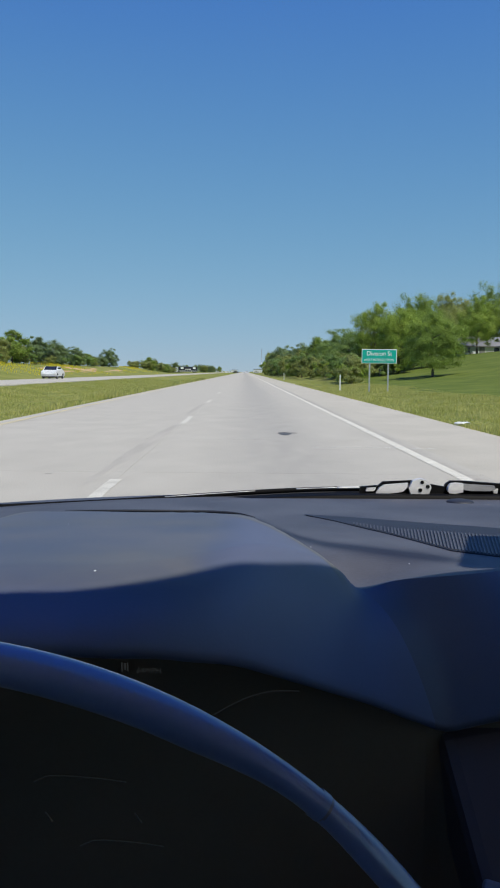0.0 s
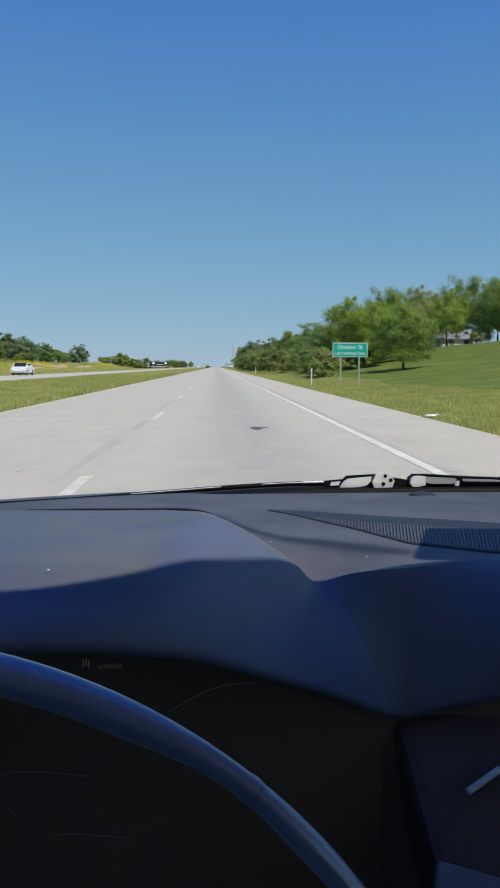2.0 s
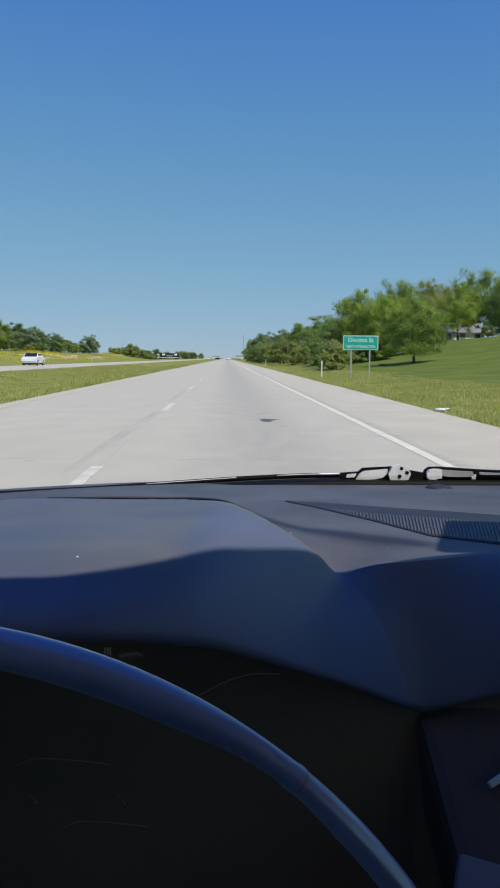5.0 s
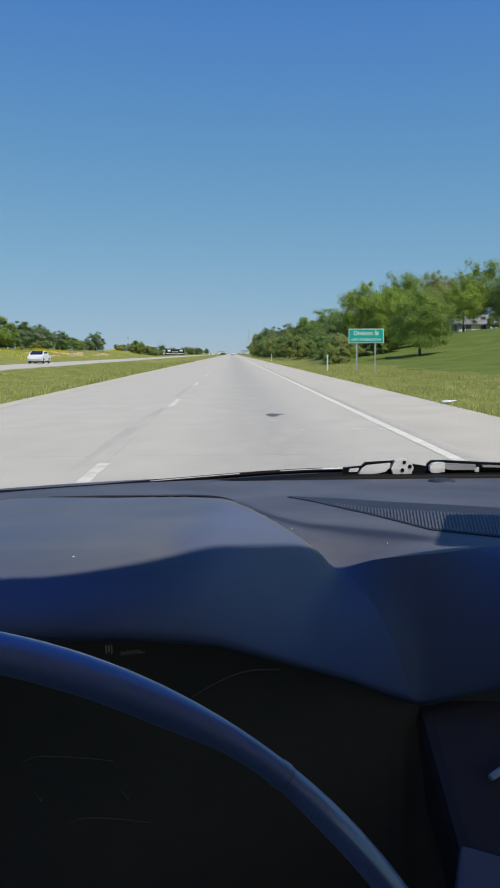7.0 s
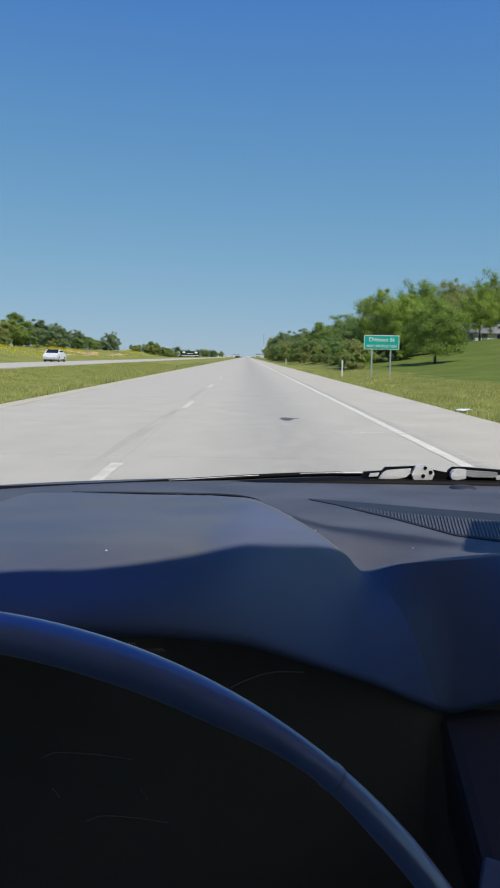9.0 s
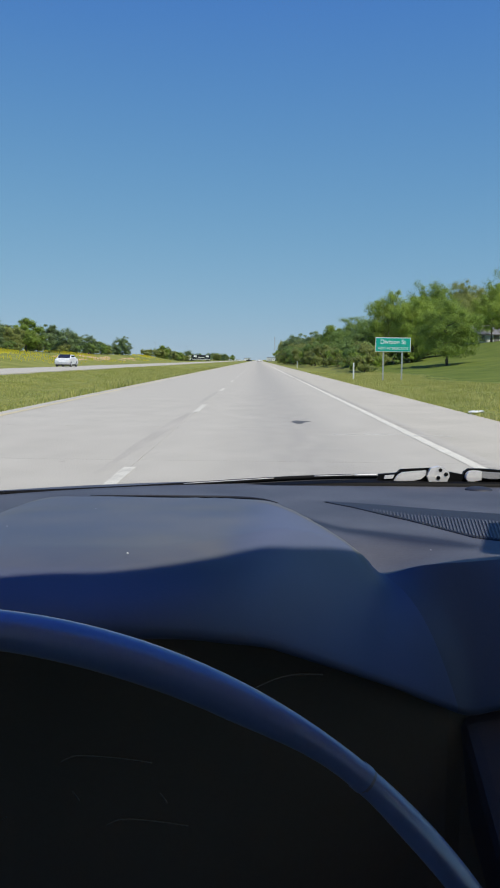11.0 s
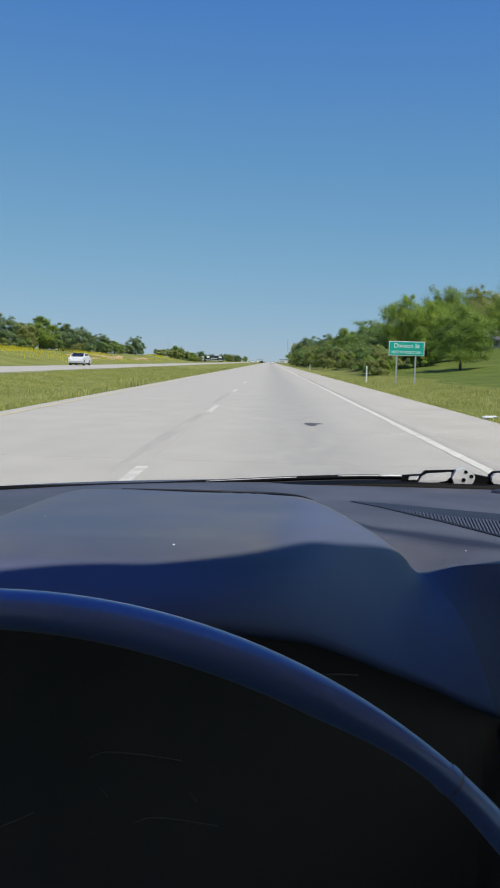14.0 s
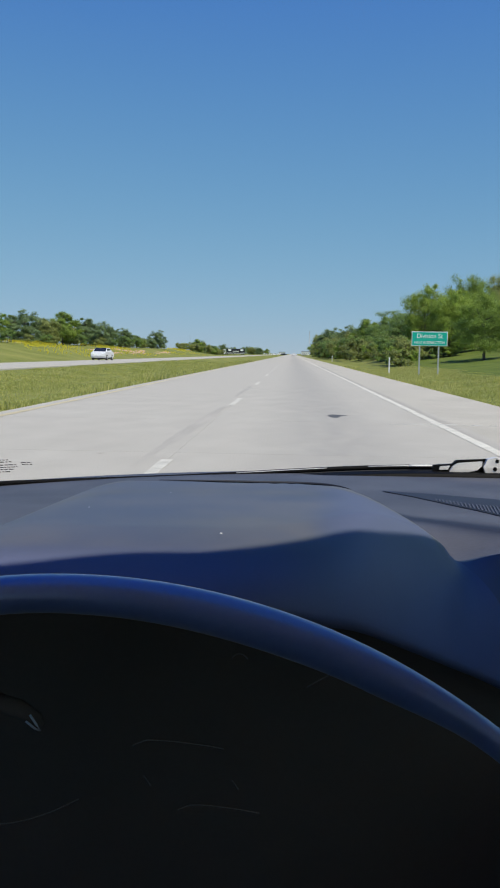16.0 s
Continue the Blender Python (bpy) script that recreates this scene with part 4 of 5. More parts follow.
def edge_height(x):
    """Height of the lower edge: lowest where the cowl's flank meets the centre."""
    z = sum(np.interp(x + d, (-0.1, -0.055, -0.03, 0.0, 0.02, 0.06, 0.1, 0.129, 0.16, 0.2, 0.3), (1.0162, 1.0155, 1.0112, 0.9975, 0.9818, 0.9486, 0.9172, 0.9005, 0.9088, 0.9178, 0.933)) for d in (-0.006, 0.0, 0.006)) / 3
    return z - 0.02 * soft(-x, 0.15, 0.3)


def dash_top(x, y):
    z = 0.950 + 0.062 * (1.12 - y) - 0.09 * np.maximum(0, 0.1 - x) ** 2 * soft(y, 0.6, 1.0)
    right = soft(x, -0.002, 0.099)
    edge_l = soft(x, -0.246, -0.136)
    rear = 0.578 - 0.061 * soft(x, -0.03, 0.085) - 0.09 * soft(-x, 0.15, 0.25)
    back = 1 - soft(y, rear - 0.003, rear + 0.017)
    z = z + 0.0352 * (1 - right) * edge_l * back
    # hollow behind the cowl's falling ridge
    z = z - 0.016 * np.exp(-((x - 0.085) / 0.05) ** 2) * np.exp(-((y - 0.585) / 0.04) ** 2) * (1 - back * (1 - right))
    # notch where the hood's ridge runs out
    z = z - 0.0085 * np.exp(-((x - 0.080) / 0.017) ** 2) * np.exp(-((y - 0.50) / 0.06) ** 2)
    z = z - 0.010 * np.exp(-((y - rear - 0.026) / 0.009) ** 2) * (1 - soft(x, -0.01, 0.07)) * edge_l
    return z


def hood_rear(x):
    """Where the instrument hood ends towards the glass."""
    return 0.578 - 0.061 * soft(x, -0.03, 0.085) - 0.09 * soft(-x, 0.15, 0.25) + 0.004


def dashboard():
    """The dash's top with its rolled front edge; the instrument hood is a moulding of its own in it."""
    xs = np.unique(np.concatenate([np.arange(-0.57, -0.3, 0.02), np.arange(-0.3, 0.42, 0.004), np.arange(0.42, 1.08, 0.025)]))
    v, hood, rest, face = [], [], [], []
    n = 0
    tops = []
    for u in xs:
        ys = float(brow(u))
        rows = [1.16 - (1.16 - ys) * k / 110 for k in range(111)]
        r = float(hood_rear(u))
        near = min(range(1, 110), key=lambda k: abs(rows[k] - r)) if r > ys else 110
        if near < 110:
            rows[near] = r
        tops.append(near)
        col = [(u, y, float(dash_top(u, y))) for y in rows]
        lean = float(np.exp(-((u - 0.080) / 0.07) ** 2))
        for k in range(1, 25):
            t, q = math.pi / 2 * k / 24, k / 24
            x = u + 0.042 * q * lean
            e, yb, ze, zt = float(lip(x)), float(brow(x)), float(edge_height(x)), float(dash_top(x, brow(x)))
            steep = float(soft(u, 0.046, 0.115))
            # the hood's lip turns down steeply on the driver's side, less towards its flank
            curl = 1 - float(soft(u, -0.03, 0.03))
            slow = q + (math.sin(t) - q) * 0.75 * curl
            fall = q ** 1.7 + ((1 - math.cos(t)) ** 1.25 - q ** 1.7) * 0.75 * curl
            # the centre's face falls straight beside the hood and is rolled towards the passenger
            roll = 0.12 + 1.03 * float(soft(u, 0.12, 0.25))
            out, down = q + (math.sin(t) - q) * roll, q + (1 - math.cos(t) - q) * roll
            y = yb - (yb - e) * (steep * out + (1 - steep) * slow)
            z = zt + (ze - zt) * (steep * down + (1 - steep) * fall)
            col.append((x, y, z))
        ex, ey, ez = col[-1]
        col += [(ex, ey - 0.0005, ez - 0.003), (ex, ey + 0.003, ez - 0.006), (ex, ey + 0.03, ez - 0.010), (ex, ey + 0.06, ez - 0.016)]
        n = len(col)
        v += col
    for i in range(len(xs) - 1):
        for k in range(n - 1):
            a = i * n + k
            in_hood = xs[i] < 0.079 and k >= tops[i]
            (hood if in_hood else (face if k >= 110 else rest)).append((a, a + 1, a + n + 1, a + n))
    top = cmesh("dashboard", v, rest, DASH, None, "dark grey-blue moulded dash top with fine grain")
    cmesh("centre_fascia", v, face, FASCIA, top, "dark blue front face of the dash")
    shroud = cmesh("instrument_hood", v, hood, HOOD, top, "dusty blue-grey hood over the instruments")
    # dust: thick on the hood's flat top, pale along its rear edge; the film stops at the shadow line, so lit plastic is
    # greyed and shaded plastic left blue
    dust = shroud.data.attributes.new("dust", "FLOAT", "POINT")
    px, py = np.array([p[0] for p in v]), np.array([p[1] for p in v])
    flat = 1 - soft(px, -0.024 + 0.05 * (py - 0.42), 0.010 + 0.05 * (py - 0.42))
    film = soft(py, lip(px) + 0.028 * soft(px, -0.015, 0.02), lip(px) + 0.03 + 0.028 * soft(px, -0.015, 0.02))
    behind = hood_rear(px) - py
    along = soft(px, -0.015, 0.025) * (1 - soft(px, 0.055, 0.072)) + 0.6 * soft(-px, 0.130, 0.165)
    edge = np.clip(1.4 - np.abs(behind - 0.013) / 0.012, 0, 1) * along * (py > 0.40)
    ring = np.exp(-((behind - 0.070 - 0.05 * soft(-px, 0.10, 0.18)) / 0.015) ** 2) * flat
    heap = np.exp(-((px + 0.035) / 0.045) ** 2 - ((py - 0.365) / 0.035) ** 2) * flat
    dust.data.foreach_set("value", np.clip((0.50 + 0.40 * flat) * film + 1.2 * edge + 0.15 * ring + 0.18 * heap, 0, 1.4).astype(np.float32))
    # shade is painted along the soft crease that runs from the hood's rear corner across to the grille
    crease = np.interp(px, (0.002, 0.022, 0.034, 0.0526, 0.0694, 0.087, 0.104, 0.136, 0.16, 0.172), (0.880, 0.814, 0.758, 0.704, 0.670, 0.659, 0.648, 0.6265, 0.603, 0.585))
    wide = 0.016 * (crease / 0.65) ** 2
    crease_shade = np.exp(-((py - crease) / wide) ** 2) * soft(px, -0.005, 0.035) * (1 - soft(px, 0.145, 0.178))
    # on the dash top this attribute holds the painted crease shade alone
    top.data.attributes.new("dust", "FLOAT", "POINT").data.foreach_set("value", crease_shade.astype(np.float32))
    return top


DASHBOARD = dashboard()
seam_line = [(x, float(hood_rear(x)) + 0.0015, float(dash_top(x, hood_rear(x) - 0.006)) - 0.0005) for x in np.linspace(-0.120, 0.012, 40)]
cmesh("hood_seam", *tube(seam_line, [0.0002 + 0.0008 * min(1.0, k / 14, (39 - k) / 6) for k in range(40)], 6), SLOT, DASHBOARD, "dark seam behind the hood")


def under_dash():
    """The dark face under the dash's edge: instrument recess and centre stack."""
    v, f, xs = [], [], np.linspace(-0.56, 0.44, 101)
    for x in xs:
        y, top = max(0.51, float(lip(x)) + 0.014), min(0.965, float(edge_height(x)) + 0.008)
        v += [(x, y, 0.45), (x, y, top), (x, y + 0.03, top), (x, y + 0.03, 0.45)]
    for i in range(100):
        f += [(4 * i + k, 4 * i + 4 + k, 4 * i + 4 + (k + 1) % 4, 4 * i + (k + 1) % 4) for k in range(4)]
    f += [(0, 1, 2, 3), (403, 402, 401, 400)]
    cmesh("instrument_panel", v, f, BLACK, None, "black instrument panel in the cowl's shade", False)
    m = Matrix.Translation((0.24, 0.51, 0.885)) @ Matrix.Rotation(radians(-38), 4, "X")
    cpart("centre_console", boxed(-0.110, -0.005, -0.40, 0.30, 0.05, 0.026, m @ Matrix.Rotation(radians(-9), 4, "Y"), 0.008), DASH_LOW, None, "dark centre console panel")
    m3 = m @ Matrix.Translation((-0.098, 0, -0.076)) @ Matrix.Rotation(radians(16), 4, "Y")
    cpart("lower_panel", boxed(0.0, -0.014, -0.25, 0.25, -0.006, 0.0, m3, 0.002), SATIN, None, "satin blue-grey console panel")
    mb = m @ Matrix.Translation((-0.0635, -0.012, -0.033)) @ Matrix.Rotation(radians(-30), 4, "Y")
    cpart("trim_bar", boxed(-0.013, -0.003, -0.0022, 0.013, 0.003, 0.0022, mb, 0.0012), ARM_METAL, None, "short bright metal trim bar")
    cpart("passenger_panel", boxed(0.53, 0.47, 0.45, 1.07, 0.5, 0.94, None, 0.02), DASH_LOW)


under_dash()


def read_out():
    up = Matrix.Rotation(radians(90), 4, "X")
    z = Matrix.Translation(cab_m(-0.0530, 0.507, 0.9315))
    letters("read_out", "64MPH", 0.0058, DISPLAY, RIDE, z @ up, 1.05, "faint grey speed read-out")
    for dx, dz, w, h in ((-0.0700, 0.0000, 0.0007, 0.005), (-0.0683, 0.001, 0.0010, 0.0036), (-0.0665, -0.0002, 0.0007, 0.005)):
        cpart("warning_light", boxed(dx, 0.506, 0.9315 + dz, dx + w, 0.508, 0.9315 + dz + h), DISPLAY, None, "small unreadable pale mark")
    def on_dial(x, z): return cab_m(0.012 + (x - 0.012) * 1.1, 0.507, 1.118 + (z - 1.118) * 1.1)
    pts = [cab_m(-0.0155 + 0.055 * t, 0.507, 0.9024 + 0.0172 * math.sin(radians(112 * min(t, 0.8))) - 0.001 * max(0, t - 0.8)) for t in np.linspace(0, 1, 14)]
    v, f = tube(pts, 0.0006, 5)
    for z0, xa, xb in ((0.8877, -0.112, -0.060), (0.8497, -0.086, -0.039)):
        line = [on_dial(x, z0 - 0.004 * ((x - xa) / (xb - xa)) ** 2 - 0.004 * math.exp(-((x - xa) / 0.005) ** 2)) for x in np.linspace(xa, xb, 8)]
        v2, f2 = tube(line, 0.0005, 5)
        put("gauge_edge", mesh_of("gauge_edge", v2, f2, DISPLAY_DIM, True), RIDE, "faint lit edge of the instruments")
    for x, z in ((-0.0577, 0.8339), (-0.1135, 0.8344)):
        put("gauge_mark", mesh_of("gauge_mark", *tube([cab_m(x - 0.004, 0.507, z + 0.006), cab_m(x, 0.507, z)], [0.0004, 0.0007], 6), DISPLAY_DIM, True), RIDE, "faint bluish mark on the instruments")
    bow = [cab_m(-0.0578 + 0.0052 * math.cos(b), 0.507, 0.9170 + 0.0050 * math.sin(b)) for b in np.linspace(0.45, math.pi - 0.35, 9)]
    put("gauge_edge", mesh_of("gauge_edge", *tube(bow, 0.0005, 5), DISPLAY_DIM, True), RIDE, "faint lit edge of the instruments")
    sweep = [cab_m(x, 0.507, 0.8042 + 0.0187 * ((x + 0.211) / 0.051) ** 1.6) for x in np.linspace(-0.211, -0.160, 10)]
    put("gauge_edge", mesh_of("gauge_edge", *tube(sweep, 0.0005, 5), DISPLAY_DIM, True), RIDE, "faint lit edge of the instruments")
    put("gauge_ring", mesh_of("gauge_ring", v, f, DISPLAY_DIM, True), RIDE, "faint ring of a gauge")


read_out()


def vent():
    """Slim demister grille in the dash top: a dark slot with close ribs across it."""
    ax = (0.069, 0.094, 0.116, 0.135, 0.151, 0.165, 0.209, 0.26, 0.34)
    def far(x): return float(np.interp(x, (0.069, 0.126, 0.178, 0.227, 0.265, 0.34), (0.886, 0.855, 0.819, 0.790, 0.764, 0.715)))
    def inner(x): return float(np.interp(x, (0.069, 0.10, 0.142, 0.196, 0.247, 0.34), (0.883, 0.83, 0.773, 0.742, 0.710, 0.655)))
    def near(x): return float(np.interp(x, ax, (0.882, 0.833, 0.775, 0.729, 0.680, 0.639, 0.596, 0.560, 0.520)))
    xs = np.linspace(0.069, 0.34, 70)
    v, f = [], []
    for x in xs:
        for y in (far(x) + 0.002, near(x) - 0.002):
            v.append((x, y, float(dash_top(x, y)) + 0.0006))
    for i in range(len(xs) - 1):
        f.append((2 * i, 2 * i + 1, 2 * i + 3, 2 * i + 2))
    slot = cmesh("vent_grille", v, f, SLOT, None, "ribbed demister grille in the dash top", False)
    rib = mesh_of("rib", [(sx * 0.0007 * CABIN, sy * 0.5, sz) for sx in (-1, 1) for sy in (-1, 1) for sz in (-0.002, 0.0017)], [(0, 1, 3, 2), (4, 6, 7, 5), (0, 4, 5, 1), (2, 3, 7, 6), (1, 5, 7, 3), (0, 2, 6, 4)], DASH)
    x = 0.112
    while x < 0.339:
        a = inner(x) - 0.002
        x2 = x
        for _ in range(12):
            x2 += 0.5 * (x * (near(x2) / a) ** 0.8 - x2)
        b = near(x2) + 0.003
        p, q = Vector(cab_m(x, a, float(dash_top(x, a)))), Vector(cab_m(x2, b, float(dash_top(x2, b))))
        d = p - q
        m = Matrix.Translation((p + q) / 2) @ d.to_track_quat("Y", "Z").to_matrix().to_4x4() @ Matrix.Diagonal((1, d.length, 1, 1))
        put("rib", rib, slot, at=m)
        x += 0.0027
    rim = [(x, near(x) - 0.001, float(dash_top(x, near(x))) + 0.0004) for x in np.linspace(0.071, 0.335, 60)]
    cmesh("grille_edge", *tube(rim, 0.0008, 6), SLOT, slot, "dark lip along the grille")


vent()


def steering_wheel():
    c, tilt, big, small = Vector((-0.0761, 0.1787, 0.9029)), 0.032, 0.1517, 0.0044
    e1, e2 = Vector((1, 0, 0)), Vector((0, math.sin(tilt), math.cos(tilt)))
    n = e1.cross(e2)
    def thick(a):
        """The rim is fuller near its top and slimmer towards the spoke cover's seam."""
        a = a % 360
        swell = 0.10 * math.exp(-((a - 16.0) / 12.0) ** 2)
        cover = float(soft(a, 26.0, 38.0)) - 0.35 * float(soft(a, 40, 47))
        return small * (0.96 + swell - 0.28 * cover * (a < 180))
    def ring(a0, a1, steps, k0):
        v, f = [], []
        for i in range(steps + 1):
            a = radians(a0 + (a1 - a0) * i / steps)
            d = e1 * math.sin(a) + e2 * math.cos(a)
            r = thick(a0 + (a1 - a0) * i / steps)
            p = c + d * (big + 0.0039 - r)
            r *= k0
            for k in range(20):
                b = 2 * math.pi * k / 20
                v.append(p + (d * math.cos(b) + n * math.sin(b) * 1.15) * r)
        for i in range(steps):
            for k in range(20):
                a, b = i * 20 + k, i * 20 + (k + 1) % 20
                f.append((a, a + 20, b + 20, b))
        return v, f
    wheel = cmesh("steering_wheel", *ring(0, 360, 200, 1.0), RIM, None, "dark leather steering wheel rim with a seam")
    cmesh("seam_clip", *ring(39.2, 40.1, 4, 1.08), RIM, wheel, "raised seam where the spoke cover meets the rim")
    cmesh("seam_gap", *ring(40.15, 40.4, 2, 1.01), FASCIA, wheel, "dark gap beside the seam")
    hub = boxed(-0.055, -0.02, -0.05, 0.055, 0.02, 0.04, Matrix.Translation(c) @ Matrix.Rotation(-tilt, 4, "X"), 0.02)
    cpart("hub", hub, BLACK, wheel, "black airbag cover")
    for a in (95, 180, 265):
        d = e1 * math.sin(radians(a)) + e2 * math.cos(radians(a))
        v, f = tube([c + d * 0.045, c + d * big], [0.016, 0.011], 10)
        cmesh("spoke", v, f, BLACK, wheel)


steering_wheel()


def stalk():
    """Lever on the steering column, seen through the wheel."""
    pts = [(-0.1495, 0.40, 0.9216), (-0.1525, 0.40, 0.9249), (-0.1605, 0.40, 0.9299), (-0.206, 0.40, 0.9426), (-0.24, 0.41, 0.90)]
    lever = cmesh("control_stalk", *tube(pts, [0.0012, 0.0036, 0.0046, 0.006, 0.007], 12), BLACK, None, "glossy dark lever on the steering column")
    # the tip's glint, drawn as a thin white V
    rim = [(-0.1542, 0.3955, 0.9292), (-0.1510, 0.3955, 0.9242), (-0.1491, 0.3955, 0.9212), (-0.1517, 0.3955, 0.9220), (-0.1563, 0.3955, 0.9258)]
    cmesh("tip_glint", *tube(rim, 0.0006, 6), SIGN_WHITE, lever, "pale glint edge of the lever's tip")


stalk()


# windshield, its black lower band, and the wipers at rest outside it
def base_line(x):
    """Height of the glass's lower edge along the cowl."""
    return 0.9605 - 0.0205 * soft(0.17 - x, 0.0, 0.46) - 0.012 * soft(-x, 0.2, 0.6)


def base_depth(x):
    return 1.10 - 0.10 * (x - 0.3) ** 2


def windshield():
    xs = np.linspace(-0.5, 1.05, 40)
    v, f = [], []
    for x in xs:
        for k in range(9):
            t = k / 8
            top_y = 0.335 - 0.25 * (x - 0.28) ** 2
            v.append((x * (1 - 0.1 * t) + 0.028 * t, base_depth(x) + 0.02 + (top_y - base_depth(x)) * t, base_line(x) - 0.012 + (1.41 - base_line(x)) * t + 0.03 * math.sin(math.pi * t)))
    for i in range(len(xs) - 1):
        for k in range(8):
            a = i * 9 + k
            f.append((a, a + 9, a + 10, a + 1))
    g = cmesh("windshield", v, f, GLASS, None, "clear curved windshield glass")
    g.visible_shadow = False
    v, f = [], []
    for x in xs:
        y, z = base_depth(x) - 0.012, base_line(x)
        v += [(x, y, z - 0.014), (x, y, z - 0.0045), (x, y + 0.004, z - 0.0035), (x, y + 0.03, z - 0.0035)]
    for i in range(len(xs) - 1):
        for k in range(3):
            a = 4 * i + k
            f.append((a, a + 4, a + 5, a + 1))
    cmesh("glass_seal", v, f, FRIT, g, "black seal along the glass")


windshield()


def cut(name, outline, y, deep, mat, parent, label):
    """A pressed piece of the wiper: an outline of (x, height over the glass's edge), that thick."""
    n = len(outline)
    v = [(x, y + d, base_line(x) + h) for d in (0, deep) for x, h in outline]
    f = [tuple(range(n)), tuple(range(2 * n - 1, n - 1, -1))] + [(i, i + n, (i + 1) % n + n, (i + 1) % n) for i in range(n)]
    return cmesh(name, v, f, mat, parent, label, False)


def blade(name, x0, x1, label):
    """A black wiper blade lying along the cowl, with its rubber lip."""
    w = cmesh(name, *tube([(x, base_depth(x) + 0.03, base_line(x) - 0.0012) for x in np.linspace(x0, x1, 24)], 0.0034, 8), FRIT, None, label)
    lip_line = [(x, base_depth(x) + 0.026, base_line(x) - 0.0050) for x in np.linspace(x0, x1, 24)]
    cmesh("rubber", *tube(lip_line, 0.0012, 6), RUBBER, w)
    return w


def wipers():
    """Two wipers at rest outside the glass; their silvered arms meet knuckle to knuckle."""
    y = base_depth(0.26) + 0.002
    w = blade("wiper", -0.47, 0.19, "black windshield wiper with a silvered arm, at rest")
    for x0, x1, r in ((-0.10, 0.02, 0.0006), (0.075, 0.132, 0.0007), (0.130, 0.160, 0.0015)):
        spine = [(x, base_depth(x) + 0.024, base_line(x) + 0.0014) for x in np.linspace(x0, x1, 8)]
        cmesh("spine", *tube(spine, r, 6), ARM_METAL, w, "thin bright metal spine")
    cut("arm_edge", [(0.158, -0.004), (0.160, 0.004), (0.184, 0.006), (0.189, 0.0108), (0.226, 0.0128), (0.275, 0.0045), (0.275, -0.006), (0.17, -0.0068)], y + 0.006, 0.008, FRIT, w, "black underside of the arm")
    cut("arm", [(0.1785, -0.0045), (0.1835, 0.0036), (0.1900, 0.0078), (0.2215, 0.0106), (0.2205, 0.0042), (0.2150, -0.0008), (0.2050, -0.0030)], y, 0.005, ARM_METAL, w, "silvered wiper arm")
    cut("arm_end", [(0.1660, -0.0012), (0.1675, 0.0030), (0.1800, 0.0042), (0.1775, -0.0008)], y + 0.002, 0.003, ARM_METAL, w, "silvered tapering arm end")
    rail = [(x, y + 0.002, base_line(x) + 0.0112 + (x - 0.188) * 0.07) for x in np.linspace(0.188, 0.228, 8)]
    cmesh("arm_rail", *tube(rail, 0.0006, 6), FRIT, w, "thin dark spring rail over the arm")
    kn = cut("knuckle", [(0.2250, -0.0042), (0.2222, 0.0040), (0.2268, 0.0138), (0.2380, 0.0168), (0.2450, 0.0148), (0.2500, 0.0100), (0.2520, 0.0047), (0.2490, -0.0032)], y - 0.003, 0.010, ARM_METAL, w, "bright metal knuckle")
    for hx, hz, r in ((0.2394, 0.0120, 0.0024), (0.2468, 0.0064, 0.0027), (0.2370, 0.0016, 0.0026)):
        cpart("hole", rod(bmesh.new(), (hx, y - 0.0036, base_line(hx) + hz), (hx, y - 0.0028, base_line(hx) + hz), r, r, 14), FRIT, kn, "dark round hole")
    o = blade("wiper", 0.30, 0.95, "black windshield wiper with a greyed arm, at rest")
    cut("arm_edge", [(0.272, -0.005), (0.2725, 0.008), (0.279, 0.0128), (0.296, 0.0130), (0.345, 0.0098), (0.430, 0.0066), (0.470, 0.0015), (0.470, -0.006)], y + 0.006, 0.008, FRIT, o, "black underside of the arm")
    cut("knuckle", [(0.2738, 0.0010), (0.2742, 0.0060), (0.2775, 0.0100), (0.2845, 0.0112), (0.2940, 0.0106), (0.2940, -0.0008), (0.2840, -0.0028), (0.2760, -0.0022)], y - 0.003, 0.010, ARM_METAL, o, "bright metal knuckle")
    cut("arm", [(0.2950, 0.0098), (0.3360, 0.0076), (0.3380, 0.0020), (0.3300, 0.0006), (0.3030, 0.0008), (0.2950, 0.0022)], y, 0.005, ARM_GREY, o, "grey-painted wiper arm")
    cut("arm_tip", [(0.3350, -0.0022), (0.3345, 0.0016), (0.3405, 0.0042), (0.3400, -0.0020)], y - 0.001, 0.005, ARM_METAL, o, "bright end of the arm")
    cut("arm_cover", [(0.3460, 0.0040), (0.3450, 0.0070), (0.3900, 0.0056), (0.4100, 0.0030)], y, 0.004, ARM_GREY, o, "grey cover over the arm's spring")


wipers()


def glass_at(x, up):
    """A point on the glass, that far up from its lower edge."""
    return Vector((x, base_depth(x) + 0.012 - up * 1.5, base_line(x) + up))


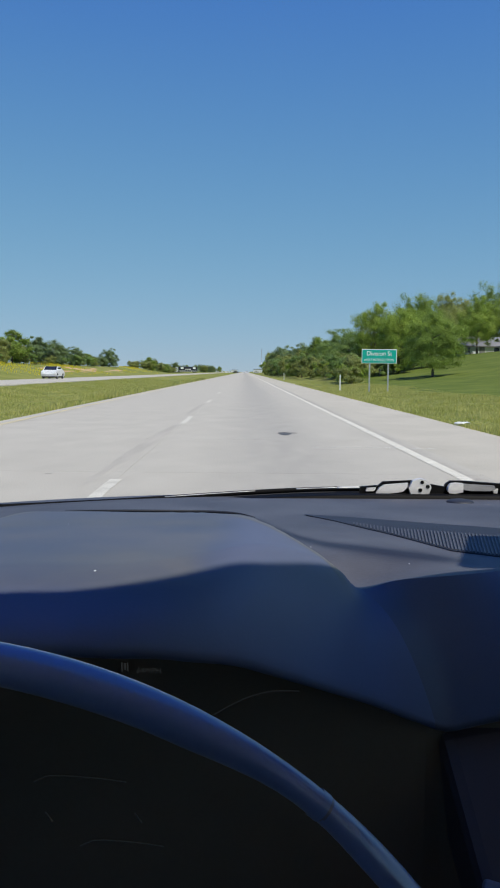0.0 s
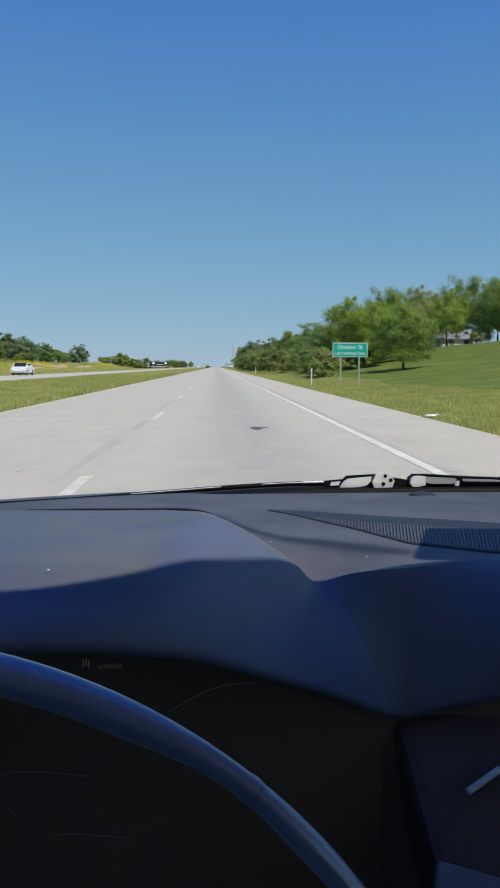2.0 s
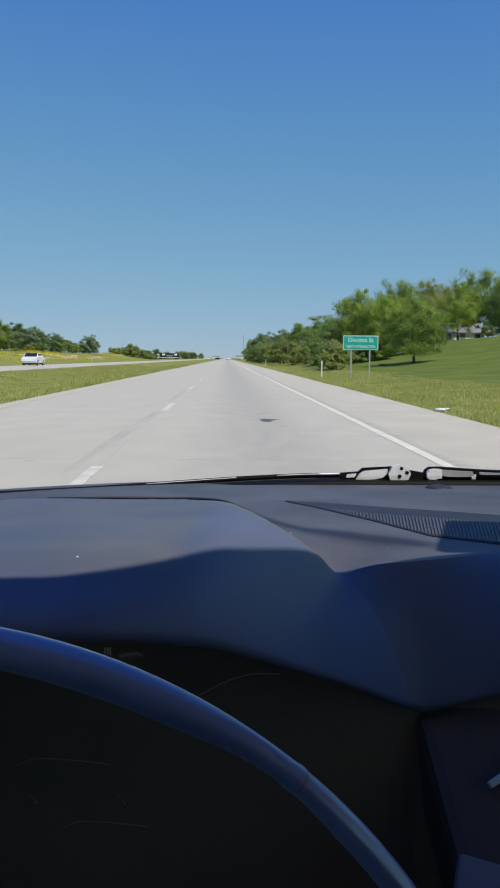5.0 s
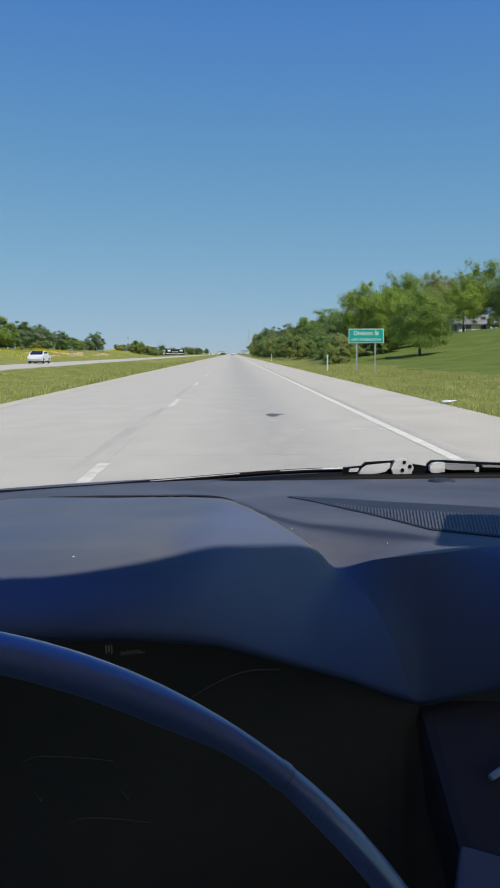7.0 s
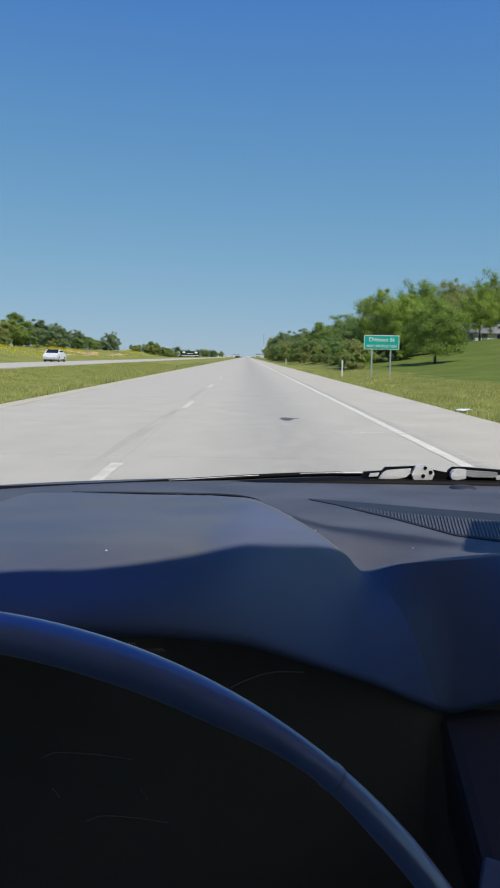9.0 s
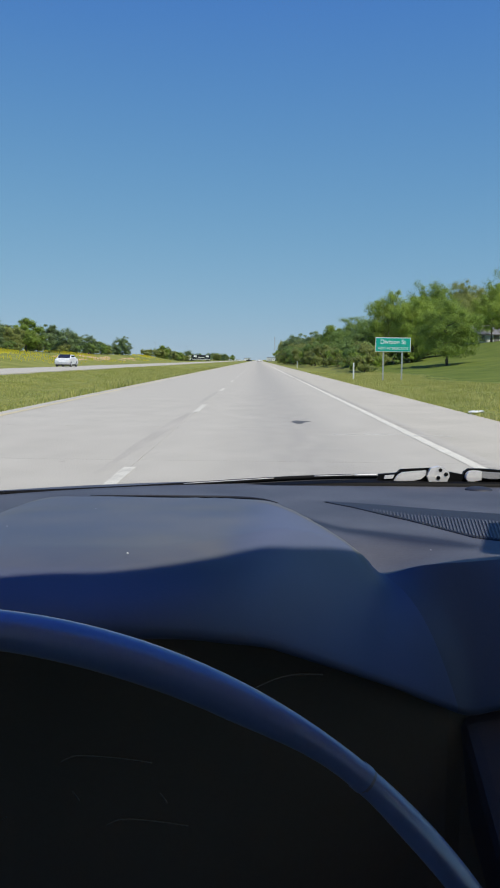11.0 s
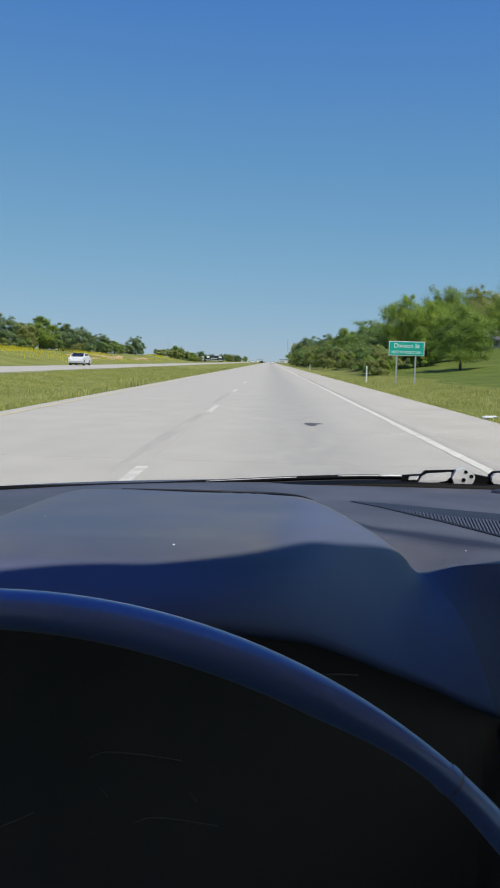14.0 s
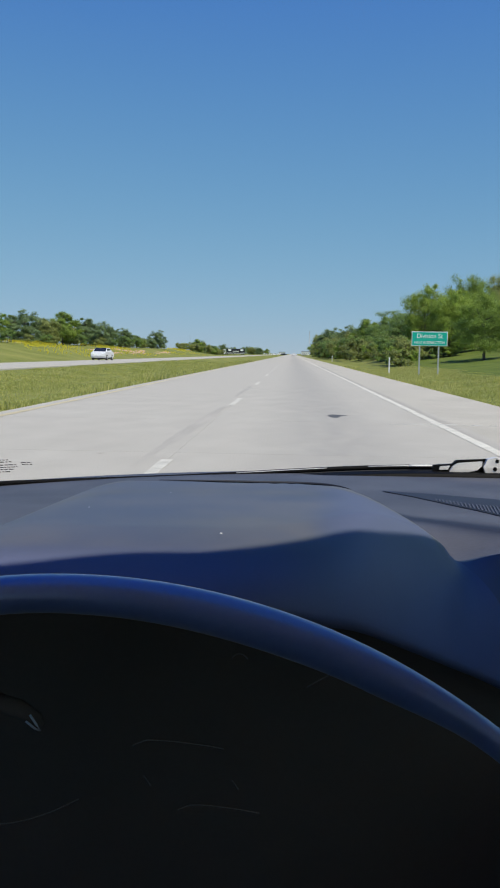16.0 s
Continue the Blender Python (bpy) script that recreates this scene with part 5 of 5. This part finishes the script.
def marking():
    """Fired-on marking in the glass's lower corner; its writing cannot be read, so it is plain bars."""
    r2 = random.Random(31)
    rows = [(0.0375, -0.397, -0.374), (0.0345, -0.400, -0.370), (0.0300, -0.399, -0.366), (0.0265, -0.400, -0.368), (0.0232, -0.398, -0.374), (0.0195, -0.396, -0.380)]
    rows += [(0.0325, -0.361, -0.348), (0.0297, -0.361, -0.348)]
    for up, x0, x1 in rows:
        x = x0
        while x < x1:
            w = r2.uniform(0.002, 0.006)
            a, b = glass_at(x, up), glass_at(min(x + w, x1), up)
            cmesh("marking_bar", [(a.x, a.y, a.z), (b.x, b.y, b.z), (b.x, b.y - 0.0020, b.z + 0.0013), (a.x, a.y - 0.0020, a.z + 0.0013)], [(0, 1, 2, 3)], FRIT, bpy.data.objects["windshield"], "dark printed bar", False)
            x += w + r2.uniform(0.0008, 0.002)


marking()


def streak():
    """A faint dried streak that the wiper left on the glass."""
    r3 = random.Random(12)
    x = 0.088
    while x < 0.226:
        w = r3.uniform(0.004, 0.022)
        pts = [glass_at(x + w * k / 3, 0.0668 - 0.0025 * (x - 0.088) / 0.138 + r3.uniform(-0.0002, 0.0002)) for k in range(4)]
        cmesh("streak", *tube(pts, [0.0001, r3.uniform(0.00015, 0.00032), 0.0002, 0.00008], 5), PLASTIC_WHITE, bpy.data.objects["windshield"], "faint pale dried streak")
        x += w + r3.uniform(0.001, 0.007)


streak()


def crumbs():
    """Pale crumbs of dust lying on the dash."""
    for x, y, r in ((0.0575, 0.655, 0.0015), (0.1262, 0.6096, 0.0013), (-0.0566, 0.3432, 0.0014), (-0.015, 0.565, 0.0007), (-0.13, 0.42, 0.0007), (0.186, 0.645, 0.0007), (0.03, 0.53, 0.0006), (-0.10, 0.50, 0.0006), (0.22, 0.60, 0.0006)):
        r *= 0.34
        bm = bmesh.new()
        bmesh.ops.create_icosphere(bm, subdivisions=1, radius=r, matrix=Matrix.Translation((x, y, float(dash_top(x, y)) + r * 0.5)) @ Matrix.Diagonal((1.3, 1, 0.6, 1)))
        cpart("crumb", bm, PLASTIC_WHITE, DASHBOARD, "pale crumb of dust")


crumbs()


def sunlight_sensor():
    v, f = [], []
    for k in range(7):
        t = k / 6
        for i in range(20):
            a = 2 * math.pi * i / 20
            v.append((0.2763 + 0.017 * math.cos(a) * (1 - t ** 2.2), 1.045 + 0.017 * math.sin(a) * (1 - t ** 2.2), float(dash_top(0.2763, 1.045)) + 0.0042 * math.sin(t * math.pi / 2)))
    for k in range(6):
        for i in range(20):
            a, b = k * 20 + i, k * 20 + (i + 1) % 20
            f.append((a, b, b + 20, a + 20))
    cmesh("sunlight_sensor", v, f, SLOT, DASHBOARD, "small dark domed sensor on the dash")


sunlight_sensor()


# plain shell that closes the cabin
def shell():
    # the unseen roof's front edge, bent so that its shadow fits the dash
    def edge(x): return 0.151 + 0.209 * soft(x, 0.106, 0.310) - 0.014 * (1 - soft(x, 0.02, 0.10)) + 0.004 * np.exp(-((x - 0.176) / 0.016) ** 2) + 0.012 * soft(x, 0.34, 0.40)
    xs = np.linspace(-0.55, 1.1, 240)
    v, f = [], []
    for x in xs:
        sag = 0.05 * ((x - 0.28) / 0.8) ** 2
        for y in (edge(x), edge(x) - 0.05, -0.6, -1.6):
            v.append((x, y, 1.43 - sag + (0.0 if y > 0 else 0.02)))
    for i in range(len(xs) - 1):
        for k in range(3):
            a = 4 * i + k
            f.append((a, a + 4, a + 5, a + 1))
    r = cmesh("roof_lining", v, f, LINING, None, "plain grey roof lining")
    m = r.modifiers.new("thickness", "SOLIDIFY")
    m.thickness, m.offset = 0.03, 1
    v2 = [(p[0] + 0.02, p[1] - 0.03, p[2] + 0.034) for p in v]
    o = cmesh("roof", v2, f, CAR_DARK, None, "dark painted car roof")
    m = o.modifiers.new("thickness", "SOLIDIFY")
    m.thickness, m.offset = 0.012, 1
    for sx, nm in ((-0.6, "door_panel"), (1.1, "door_panel")):
        cpart(nm, boxed(sx - 0.03, -1.6, 0.40, sx + 0.03, 1.0, 0.96, None, 0.02), DASH_LOW, None, "plain dark door panel")
        for y0, y1, t0 in ((-0.75, -0.65, 0.0), (-1.6, -1.45, 0.0)):
            cpart("pillar", boxed(sx - 0.03, y0, 0.95, sx + 0.03, y1, 1.42, None, 0.01), LINING)
        a, b = Vector((sx, 1.0, 0.95)), Vector((sx + (0.08 if sx < 0 else -0.08), 0.15, 1.40))
        v2, f2 = tube([a, (a + b) / 2 + Vector((0, 0, 0.03)), b], 0.04, 8)
        cmesh("pillar", v2, f2, LINING)
    # unseen wall, raised over the rear window to keep light off the wheel
    cpart("rear_wall", boxed(-0.6, -1.63, 0.40, 1.1, -1.6, 1.44), DASH_LOW, None, "plain dark rear of the cabin")
    cpart("floor", boxed(-0.57, -1.6, 0.38, 1.07, 1.1, 0.42), BLACK, None, "black carpet")
    cpart("bulkhead", boxed(-0.6, 1.12, 0.40, 1.1, 1.15, 0.90), BLACK)
    # front seats, unseen behind the camera, added to block light from the rear
    for sx in (-0.10, 0.62):
        seat = cpart("front_seat", boxed(sx - 0.22, -0.55, 0.55, sx + 0.22, -0.10, 0.68, None, 0.04), DASH_LOW, None, "plain dark seat")
        cpart("backrest", boxed(-0.22, -0.05, 0.0, 0.22, 0.05, 0.52, Matrix.Translation((sx, -0.55, 0.64)) @ Matrix.Rotation(radians(16), 4, "X"), 0.04), DASH_LOW, seat)
        cpart("headrest", boxed(-0.12, -0.04, 0.54, 0.12, 0.04, 0.70, Matrix.Translation((sx, -0.57, 0.64)) @ Matrix.Rotation(radians(14), 4, "X"), 0.03), DASH_LOW, seat)
    # unseen mirror on its stem below the roof's edge, enlarged to cast the grille's shadow
    mi = cpart("mirror", boxed(-0.13, -0.012, -0.08, 0.13, 0.012, 0.135, Matrix.Translation((0.475, 0.498, 1.345)) @ Matrix.Rotation(radians(60), 4, "X"), 0.01), BLACK, None, "black rear-view mirror housing")
    cpart("stem", rod(bmesh.new(), (0.44, 0.53, 1.345), (0.44, 0.33, 1.42), 0.01), BLACK, mi)


shell()


def outer_body():
    """Bonnet, wings, boot and wheels of the car itself."""
    cx, half = 0.295, 1.0
    def loft(name, rows, label):
        v, f = [], []
        for y, top, side, w in rows:
            for k in range(13):
                t = -1 + 2 * k / 12
                v.append((cx + w * t, y, top - (top - side) * abs(t) ** 4))
            v += [(cx + w, y, 0.27), (cx - w, y, 0.27)]
        n = 15
        for i in range(len(rows) - 1):
            for k in range(n):
                a, b = i * n + k, i * n + (k + 1) % n
                f.append((a, b, b + n, a + n))
        f += [tuple(range(n - 1, -1, -1)), tuple(range((len(rows) - 1) * n, len(rows) * n))]
        return put(name, mesh_of(name, v, f, CAR_DARK, True), RIDE, label)
    loft("bonnet", [(1.37, 0.862, 0.82, 1.0), (1.6, 0.845, 0.78, 0.99), (1.95, 0.79, 0.7, 0.96), (2.2, 0.70, 0.6, 0.88), (2.32, 0.55, 0.5, 0.75)], "dark car bonnet and wings")
    loft("boot", [(-2.75, 0.72, 0.66, 0.85), (-2.6, 0.9, 0.82, 0.93), (-2.2, 0.98, 0.9, 0.98), (-1.93, 1.0, 0.92, 1.0)], "dark car boot")
    for sx in (-1, 1):
        for y in (1.62, -2.12):
            w = part("wheel", rod(bmesh.new(), (cx + sx * 0.82, y, 0.32), (cx + sx * 1.02, y, 0.32), 0.32, 0.32, 28), RUBBER, RIDE, "black tyre")
            part("rim", rod(bmesh.new(), (cx + sx * 1.0, y, 0.32), (cx + sx * 1.03, y, 0.32), 0.21, 0.2, 18), STEEL, w)


outer_body()
